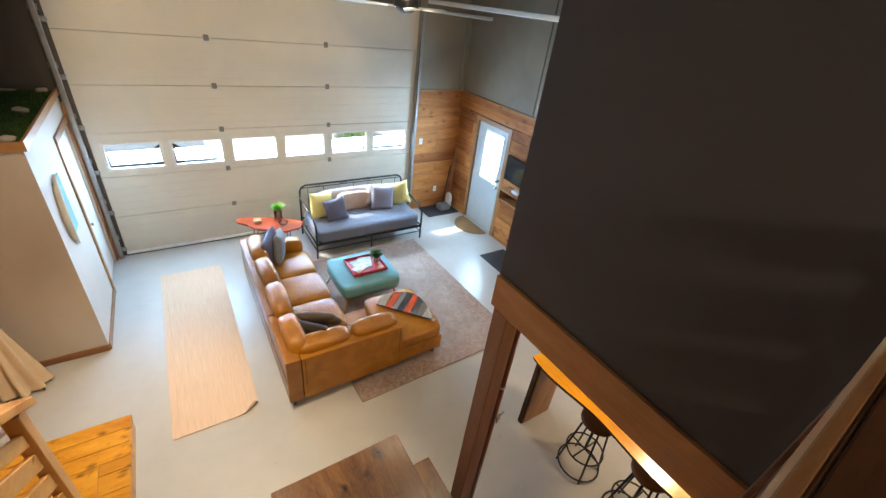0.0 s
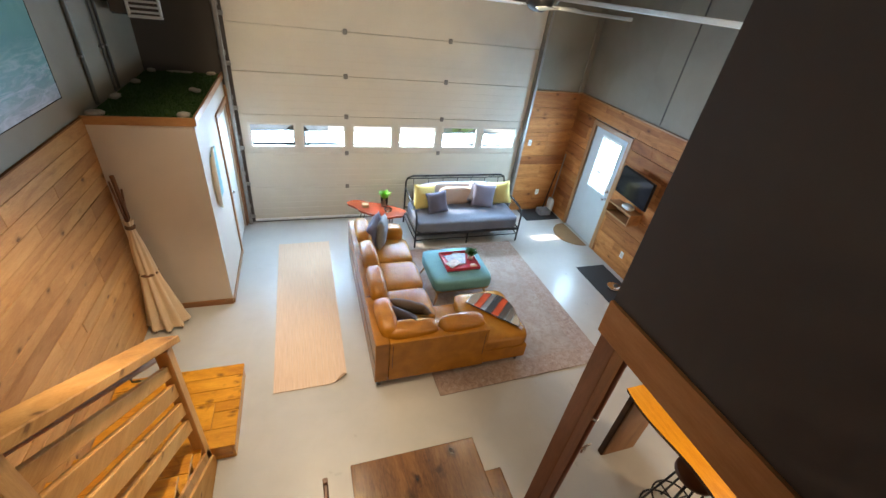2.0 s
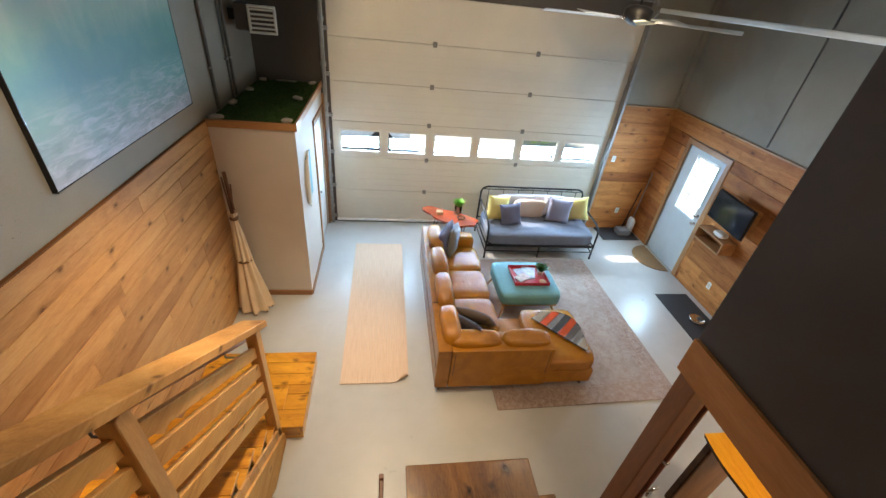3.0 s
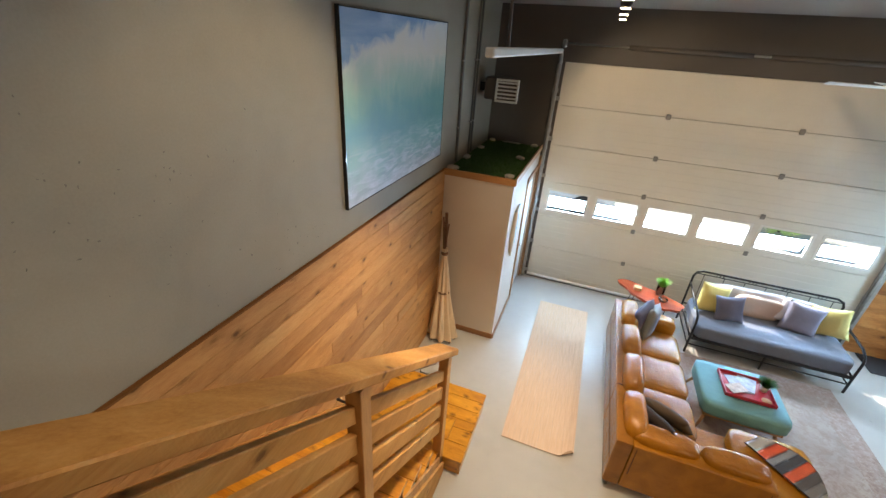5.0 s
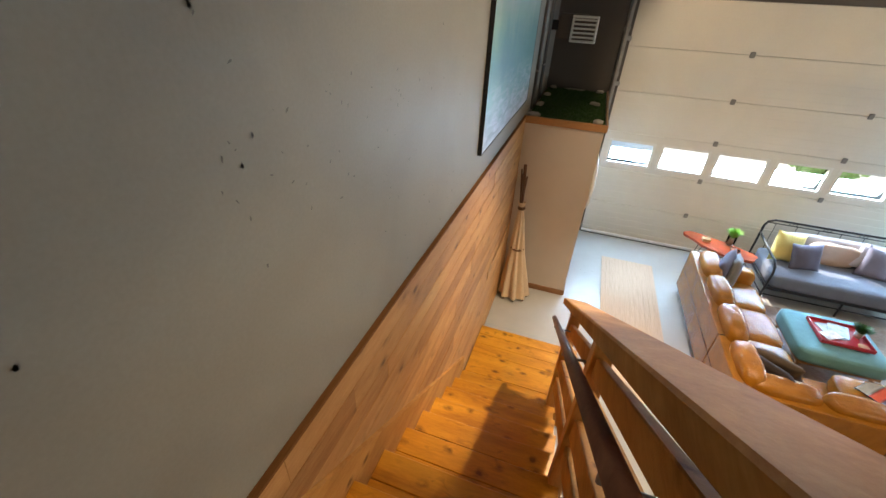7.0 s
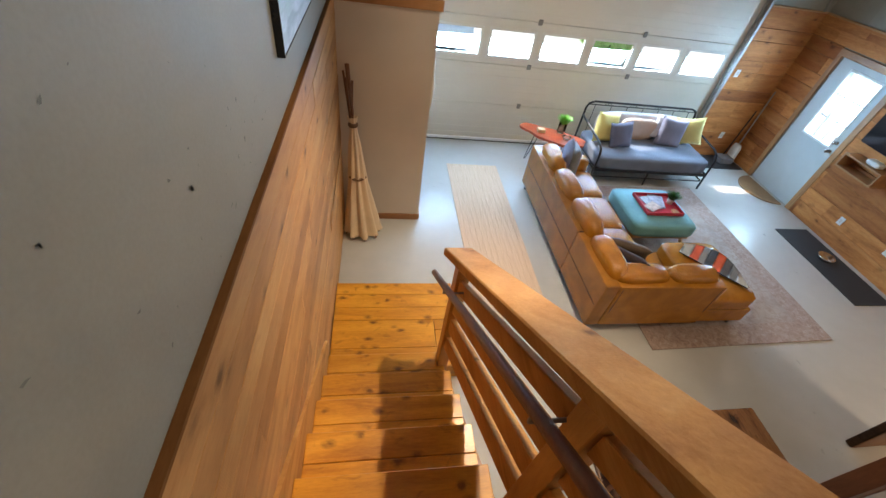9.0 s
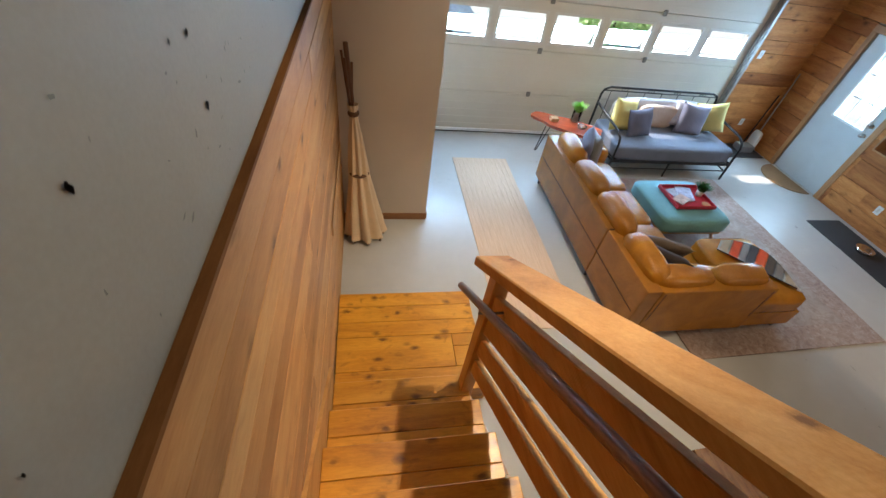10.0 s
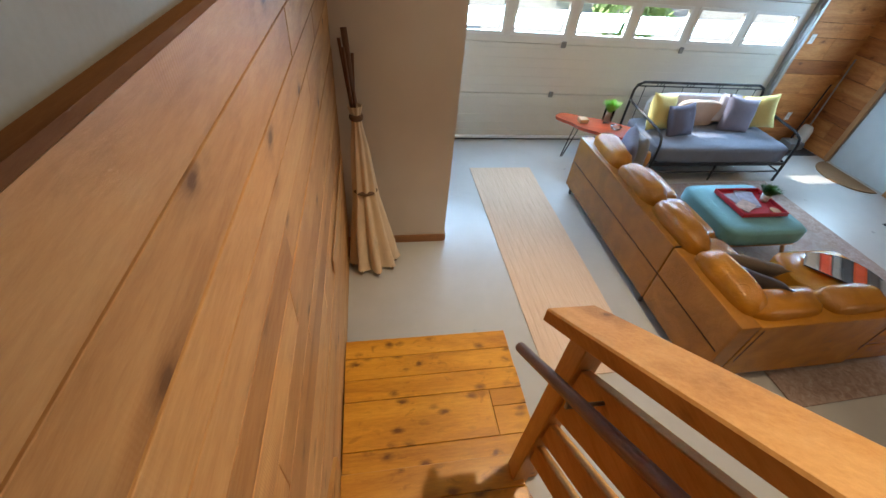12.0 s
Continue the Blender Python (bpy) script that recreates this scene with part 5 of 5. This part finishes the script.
for g0, n in ((0, 6), (6, 5)):
    x, y0, z = SPOTS[g0]
    tl = thing("track_light", (x, y0 - 1.5, ZC - 0.1), "black ceiling track with warm lit spot heads", "track light", "track lights")
    box("rail", (x - 0.018, x + 0.018, y0 - 0.62 * (n - 1) - 0.2, y0 + 0.2, ZC - 0.09, ZC - 0.06), M_black, tl)
    for yy in (y0, y0 - 0.62 * (n - 1)):
        box("rail_mount", (x - 0.02, x + 0.02, yy - 0.03, yy + 0.03, ZC - 0.06, ZC), M_black, tl)
    for k in range(n):
        p = SPOTS[g0 + k]
        h = lathe("spot_head", [(0.03, 0.0), (0.045, 0.03), (0.04, 0.10), (0.02, 0.14)], M_black, tl, "", p)
        lathe("bulb", [(0.012, -0.004), (0.034, -0.002), (0.030, 0.012)], M_bulb, h, "glowing warm lamp", p, 14).visible_shadow = False

# ---- post and pipe under the loft ----
po = thing("loft_post", (3.50, -5.62, 0), "dark brown stained timber post under the loft beam", "post")
box("post", (3.44, 3.55, -5.68, -5.56, 0, 2.42), M_post_z, po, "", 0.004)
tube("pipe", [(3.585, -5.665, 0.0), (3.585, -5.665, 2.40)], 0.019, M_pipe, po, "painted pipe")
lathe("clamp", [(0.021, -0.012), (0.026, 0), (0.021, 0.012)], M_chrome, po, "chrome pipe clamp", (3.585, -5.665, 1.75))
box("padlock", (3.585, 3.612, -5.705, -5.69, 1.40, 1.45), M_chrome, po, "chrome padlock", 0.006, 2)
tube("shackle", [(3.59, -5.697, 1.45), (3.59, -5.697, 1.485), (3.599, -5.697, 1.495), (3.608, -5.697, 1.485), (3.608, -5.697, 1.45)], 0.004, M_chrome, po)
tube("latch_pin", [(3.56, -5.70, 1.46), (3.63, -5.70, 1.50)], 0.006, M_chrome, po)

# ---- dining table, bench, chair ----
dt = thing("dining_table", (2.64, -6.0, 0), "dark brown plank dining table with rounded corners", "dining table")
bm = box_bm(1.01, 1.95, 0.045, 0.012, 2)
part("tabletop", bm, M_table, dt, "", (2.64, -6.055, 0.737))
for k in range(4):
    box("plank_joint", (2.33 + 0.2 * k, 2.332 + 0.2 * k, -7.02, -5.09, 0.7596, 0.7602), M_bark, dt)
box("apron", (2.22, 3.06, -5.2, -5.17, 0.62, 0.714), M_brown_x, dt)
for x in (2.24, 3.04):
    for y in (-6.9, -5.22):
        box("leg", (x - 0.045, x + 0.045, y - 0.045, y + 0.045, 0, 0.714), M_brown_z, dt, "", 0.006)
be = thing("bench", (3.30, -5.8, 0), "dark brown plank bench beside the dining table", "bench")
box("seat", (3.21, 3.40, -6.55, -5.24, 0.42, 0.46), M_table, be, "", 0.012, 2)
for y in (-6.4, -5.4):
    box("leg", (3.235, 3.375, y - 0.03, y + 0.03, 0, 0.42), M_brown_z, be, "", 0.004)
ch = thing("dining_chair", (1.98, -5.42, 0), "dark brown slat-backed dining chair at the table", "dining chair")
for y in (-5.24, -5.62):
    box("back_post", (1.93, 1.965, y - 0.02, y + 0.02, 0, 0.94), M_brown_z, ch, "", 0.006)
    box("leg", (2.28, 2.315, y - 0.02, y + 0.02, 0, 0.44), M_brown_z, ch, "", 0.004)
box("seat", (1.93, 2.33, -5.65, -5.21, 0.44, 0.47), M_brown_x, ch, "", 0.01, 2)
box("top_rail", (1.935, 1.96, -5.60, -5.26, 0.84, 0.92), M_brown_y, ch, "", 0.006)
for k in range(4):
    box("back_slat", (1.94, 1.955, -5.56 + 0.09 * k, -5.53 + 0.09 * k, 0.47, 0.84), M_brown_z, ch)

# ---- bar counter and stools ----
bc = thing("bar_counter", (4.88, -6.6, 0), "glossy orange live-edge slab bar counter on a slab leg", "bar counter")
bm = bmesh.new()
n = 40
L, R = [], []
for k in range(n + 1):
    y = -8.4 + 3.28 * k / n
    w1 = 0.035 * noise.noise(Vector((y * 1.7, 0.3, 0))) + 0.02 * math.sin(y * 5)
    w2 = 0.035 * noise.noise(Vector((y * 1.5, 4.3, 0)))
    L.append([bm.verts.new((4.60 + w1 + d, y, z)) for z, d in ((0.985, 0.03), (1.045, 0.0))])
    R.append([bm.verts.new((5.10 + w2 + d, y, z)) for z, d in ((0.985, -0.03), (1.045, 0.0))])
for k in range(n):
    for a, b in ((L[k][1], R[k][1]),):
        bm.faces.new((L[k][1], L[k + 1][1], R[k + 1][1], R[k][1]))
        bm.faces.new((L[k][0], R[k][0], R[k + 1][0], L[k + 1][0]))
        f1 = bm.faces.new((L[k][0], L[k + 1][0], L[k + 1][1], L[k][1]))
        f2 = bm.faces.new((R[k][0], R[k][1], R[k + 1][1], R[k + 1][0]))
        f1.material_index = f2.material_index = 1
for k in (0, n):
    bm.faces.new((L[k][0], L[k][1], R[k][1], R[k][0]) if k else (L[k][0], R[k][0], R[k][1], L[k][1]))
bmesh.ops.recalc_face_normals(bm, faces=bm.faces)
part("top", bm, [M_orange_slab, M_bark], bc, "")
for y in (-5.16, -8.2):
    box("slab_leg", (4.70, 5.10, y - 0.035, y + 0.035, 0, 0.985), M_trim_z, bc, "", 0.006)
    box("bark_edge", (4.675, 4.70, y - 0.032, y + 0.032, 0, 0.985), M_bark, bc, "", 0.01)


def stool(x, y):
    s = thing("bar_stool", (x, y, 0), "round black steel bar stool with dark wooden seat at the counter", "bar stool", "stools at the bar")
    lathe("seat", [(0.14, 0.0), (0.165, 0.01), (0.165, 0.035), (0.15, 0.045)], M_brown_y, s, "dark wooden seat", (x, y, 0.70))
    for k in range(4):
        a = radians(45 + 90 * k)
        c, q = math.cos(a), math.sin(a)
        tube("leg", [(x + 0.12 * c, y + 0.12 * q, 0.70), (x + 0.21 * c, y + 0.21 * q, 0.0)], 0.010, M_black, s)
    for r, z in ((0.205, 0.04), (0.178, 0.27)):
        tube("foot_ring", [(x + r * math.cos(2 * math.pi * k / 28), y + r * math.sin(2 * math.pi * k / 28), z) for k in range(28)], 0.009, M_black, s, "", 8, True)
    tube("spindle", [(x, y, 0.27), (x, y, 0.70)], 0.014, M_black, s)
    for a in (0, 90):
        dx, dy = 0.178 * math.cos(radians(a)), 0.178 * math.sin(radians(a))
        tube("cross_bar", [(x - dx, y - dy, 0.27), (x + dx, y + dy, 0.27)], 0.008, M_black, s)


for y in (-5.82, -6.38, -6.98):
    stool(4.90, y)

# ---- staircase ----
def nose(k):
    return NY - RUN * k, NZ + RISE * k


SLOPE = RISE / RUN
stairs = thing("staircase", (0.45, -5.7, 0), "amber stained knotty pine staircase with plank treads", "staircase")
TX0, TX1 = 0.045, 0.968
for k in range(10):
    y, z = nose(k)
    box("tread", (TX0, TX1, y - 0.158, y + 0.0, z - 0.035, z), M_amber_x, stairs, "", 0.004)
    box("tread", (TX0, TX1, y - RUN - 0.02, y - 0.161, z - 0.035, z), M_amber_x, stairs, "", 0.003)
    box("riser", (TX0, TX1 - 0.02, y - 0.045, y - 0.025, z - RISE, z - 0.035), M_amber_x, stairs)
y, z = nose(10)
box("riser", (TX0, TX1 - 0.02, y - 0.045, y - 0.025, z - RISE, z - 0.01), M_amber_x, stairs)
box("top_nosing", (TX0, 0.95, y - 0.02, y, z - 0.035, z + 0.002), M_amber_x, stairs, "", 0.004)
bm = prism_bm([(NY - 0.05, 0.02), (NY - 0.05, NZ - 0.24), (-7.18, LOFT - 0.25), (-7.18, LOFT - 0.55), (NY - 0.5, 0.02)], "x", 0.991, 1.012)
c = centred(bm)
part("stringer", bm, M_rail_y, stairs, "pine stringer", c)
bm = prism_bm([(NY + 0.03, 0.22), (NY + 0.03, NZ + 0.16), (-7.17, LOFT + 0.16), (-7.17, LOFT - 0.25)], "x", 0.022, 0.043)
c = centred(bm)
part("wall_skirt", bm, M_rail_y, stairs, "pine skirt board on the wall", c)
for k in range(19):
    y1 = NY - 0.06 - 0.145 * k
    zt = NZ - 0.13 + SLOPE * (NY - 0.05 - y1)
    bm = prism_bm([(y1, 0.0), (y1, zt), (y1 - 0.142, zt + SLOPE * 0.142), (y1 - 0.142, 0.0)], "x", 0.970, 0.990)
    c = centred(bm)
    part("side_board", bm, M_rail_z, stairs, "", c)

pf = thing("stair_landing", (0.6, -3.87, 0), "low amber knotty pine plank landing below the stairs", "stair landing")
for x0, x1, y0, y1 in ((0.03, 1.18, -3.54, -3.395), (0.03, 1.178, -3.70, -3.543), (0.03, 1.182, -3.848, -3.703), (0.03, 0.955, -4.148, -3.851), (0.958, 1.18, -3.965, -3.851), (0.958, 1.178, -4.148, -3.968), (0.03, 1.18, -4.345, -4.151)):
    box("plank", (x0, x1, y0, y1, 0.155, 0.195), M_amber_x, pf, "", 0.003)
box("skirt", (0.03, 1.17, -3.43, -3.405, 0, 0.155), M_amber_x, pf)
box("skirt", (1.145, 1.17, -4.34, -3.43, 0, 0.155), M_amber_y, pf)
box("skirt", (0.03, 1.145, -4.34, -4.32, 0, 0.155), M_amber_x, pf)

# rail
CAPY = -4.28


def capz(y):
    """Height of the cap's upper face."""
    return 1.57 + 0.706 * (CAPY - y)


def slatz(y):
    """The line that the slats and the handrail follow."""
    return 1.505 + 0.735 * (CAPY - y)


rl = thing("stair_railing", (0.93, -5.6, 0), "pale pine stair railing with a wide cap and four sloping slats", "railing")


def sloped(name, x0, x1, ya, yb, top, thick, material, parent, bev=0.004):
    """A board that follows the stairs: its top at height top(y), its depth measured upright."""
    bm = prism_bm([(ya, top(ya)), (yb, top(yb)), (yb, top(yb) - thick), (ya, top(ya) - thick)], "x", x0, x1)
    bmesh.ops.bevel(bm, geom=bm.edges[:], offset=bev, segments=1, affect="EDGES")
    c = centred(bm)
    return part(name, bm, material, parent, "", c)


sloped("cap", 0.836, 1.018, CAPY, -6.93, capz, 0.068, M_rail_y, rl, 0.006)
POSTS = (-4.415, -5.74, -6.93)
for y in POSTS:
    box("post", (0.905, 0.99, y - 0.045, y + 0.045, 0.0 if y > -5 else nose(0)[1] + SLOPE * (NY - y) - 0.35, capz(y) - 0.075), M_rail_z, rl, "square pine post", 0.004)
for k in range(4):
    for a, b in ((POSTS[0] - 0.047, POSTS[1] + 0.047), (POSTS[1] - 0.047, POSTS[2] + 0.047)):
        sloped("slat", 0.925, 0.962, a, b, lambda y: slatz(y) - (0.185 if k == 0 else 0.155 + 0.219 * k), 0.115 if k == 0 else 0.145, M_rail_y, rl)
hr = thing("handrail", (0.78, -5.6, 1.9), "dark brown round wooden handrail bracketed to the stair railing", "handrail")
bm = tube_bm([(0.80, -4.27, slatz(-4.27) - 0.175), (0.80, -6.88, slatz(-6.88) - 0.175)], 0.021, 12)
c = centred(bm)
part("rail", bm, wood("handrail_wood", "y", (0.14, 0.045, 0.02), (0.24, 0.09, 0.045), (0.32, 0.14, 0.075), 0.42, 0, 0, 0.12), hr, "", c, True)
for y in (-4.6, -5.7, -6.7):
    tube("bracket", [(0.80, y, slatz(y) - 0.195), (0.80, y, slatz(y) - 0.235), (0.86, y, slatz(y) - 0.24), (0.926, y, slatz(y) - 0.24)], 0.007, M_galv, hr)

# ---- loft guard rail ----
gr = thing("loft_guard_rail", (2.1, -6.98, LOFT), "dark brown stained guard rail at the edge of the loft", "guard rail")


def skewed(name, x0, x1, near, far, z0, z1, material, lift=0.0):
    """A board along the loft edge, which runs slightly askew."""
    ys = [-6.912 + 0.026 * (x - 0.92) for x in (x0, x1)]
    bm = prism_bm([(x0, ys[0] - near), (x1, ys[1] - near), (x1, ys[1] - far), (x0, ys[0] - far)], "z", z0, z1)
    bmesh.ops.bevel(bm, geom=bm.edges[:], offset=0.002, segments=1, affect="EDGES")
    c = centred(bm)
    return part(name, bm, material, gr, "", c)


skewed("fascia", 1.90, 3.43, 0.0, 0.014, 3.51, 3.598, M_beam_x)
skewed("chipped_strip", 1.905, 3.43, 0.0145, 0.0185, 3.55, 3.596, M_oak)
skewed("cap", 1.90, 3.43, 0.019, 0.082, 3.52, 3.60, M_brown_x)
skewed("cap", 0.92, 1.896, 0.0, 0.082, 3.52, 3.60, M_brown_x)
for x in (0.965, 2.1, 3.39):
    skewed("post", x - 0.04, x + 0.04, 0.02, 0.08, LOFT, 3.519, M_brown_z)
for k in range(4):
    for a, b in ((1.006, 2.059), (2.141, 3.349)):
        skewed("slat", a, b, 0.035, 0.065, 2.62 + 0.22 * k, 2.77 + 0.22 * k, M_brown_x)
structure(box("trim_loft_edge", (0.98, 3.42, -6.915, -6.90, 2.20, 2.46), M_beam_x), "brown fir edge board of the loft")

# ---- board panelling ----
def boards(kind, axis, fixed, a0, a1, holes, mat, parent_name, seed, thick=0.02, widths=(), levels=()):
    """Rows of staggered sawn boards on a wall. Each hole is (from, to, top)."""
    rnd = random.Random(seed)
    par = structure(new(parent_name), "horizontal sawn boards up to head height")
    par["at"] = [0, 0, 0]
    meshes = {}
    z0, rows = 0.0, [(u, v - u) for u, v in zip(levels, levels[1:])]
    while not levels and z0 < WTOP - 0.30:
        rows.append((z0, rnd.choice(widths)))
        z0 += rows[-1][1]
    rows += [] if levels else [(z0, (WTOP - 0.14 - z0) or 0.1), (WTOP - 0.14, 0.118)]
    for z0, h in rows:
        cuts, p = [a0], a0
        while True:
            p += rnd.choice((0.9, 1.3, 1.7, 2.2, 2.6)) if a1 - a0 > 1.5 else rnd.choice((0.5, 0.9, 1.2))
            if p > a1 - 0.35:
                break
            cuts.append(p)
        if levels and z0 > 1.85:
            cuts = [a0] + {2.314: [-6.6], 2.165: [-6.2, -3.67], 2.037: [-5.9, -3.0]}.get(z0, [-6.9, -3.4])
        cuts.append(a1)
        for u, v in zip(cuts, cuts[1:]):
            segs = [(u, v)]
            for h0, h1, top in holes:
                if z0 < top - 0.02:
                    out = []
                    for s, e in segs:
                        if e <= h0 or s >= h1:
                            out.append((s, e))
                        else:
                            out += [(s, h0)] if s < h0 - 0.03 else []
                            out += [(h1, e)] if e > h1 + 0.03 else []
                    segs = out
            full = [(s, e, z0, h) for s, e in segs]
            for h0, h1, top in holes:
                if z0 < top - 0.02 and z0 + h > top + 0.02 and max(u, h0) < min(v, h1):
                    full.append((max(u, h0), min(v, h1), top, z0 + h - top))
            for s, e, zb, hh in full:
                ln = (round(e - s, 3), round(hh, 3))
                wide = e - s
                if ln not in meshes:
                    size = (thick, wide - 0.002, hh - 0.006) if axis == "y" else (wide - 0.003, thick, hh - 0.005)
                    bm = box_bm(*size, 0.0012)
                    me = bpy.data.meshes.new(kind)
                    bm.to_mesh(me)
                    bm.free()
                    me.materials.append(mat)
                    meshes[ln] = me
                ob = new(kind, meshes[ln])
                proud = rnd.uniform(0, 0.004)
                mid = (s + e) / 2
                off = (thick / 2 + proud) * (1 if fixed == 0 and axis == "y" else -1)
                ob.location = (fixed + off, mid, zb + hh / 2) if axis == "y" else (mid, fixed + off, zb + hh / 2)
                ob.parent = par


boards("board", "y", 0.0, -8.6, CY, [], M_pine_y, "wall_west_boards", 11, levels=(0, 0.16, 0.30, 0.46, 0.60, 0.77, 0.90, 1.06, 1.20, 1.36, 1.45, 1.60, 1.76, 1.90, 2.037, 2.165, 2.314, 2.453))
boards("board", "y", XR, -5.6, 0.0, [(DY0 - 0.09, DY1 + 0.07, DZ + 0.09)], M_cedar_y, "wall_east_boards", 12, 0.02, (0.185, 0.235, 0.285))
boards("board", "x", 0.0, GX1 + 0.09, XR - 0.025, [], M_cedar_x, "wall_north_boards", 13, 0.02, (0.185, 0.235, 0.285))
structure(box("wall_west_backing", (0.0, 0.004, -8.6, CY, 0.0, WTOP - 0.03), M_bark))
structure(box("wall_east_backing_near", (XR - 0.004, XR, -5.6, DY0 - 0.10, 0.0, WTOP - 0.03), M_bark))
structure(box("wall_east_backing_corner", (XR - 0.004, XR, DY1 + 0.08, -0.004, 0.0, WTOP - 0.03), M_bark))
structure(box("wall_north_backing", (GX1 + 0.09, XR - 0.004, -0.004, 0.0, 0.0, WTOP - 0.03), M_bark))
structure(box("trim_board_cap_west", (0.0, 0.025, -8.6, CY, WTOP - 0.013, WTOP), M_captrim))
structure(box("trim_board_cap_east", (XR - 0.03, XR, -5.53, 0.0, WTOP - 0.024, WTOP), M_trim_y, bev=0.003))
structure(box("trim_board_cap_north", (GX1 + 0.09, XR - 0.03, -0.03, 0.0, WTOP - 0.024, WTOP), M_trim_x, bev=0.003))
for x in (6.4,):
    structure(tube("trim_conduit_corner", [(6.93, -0.035, WTOP), (6.93, -0.035, ZC)], 0.016, M_wall))
structure(box("trim_wall_seam", (XR - 0.008, XR, -2.02, -2.0, WTOP + 0.022, ZC), M_dark))
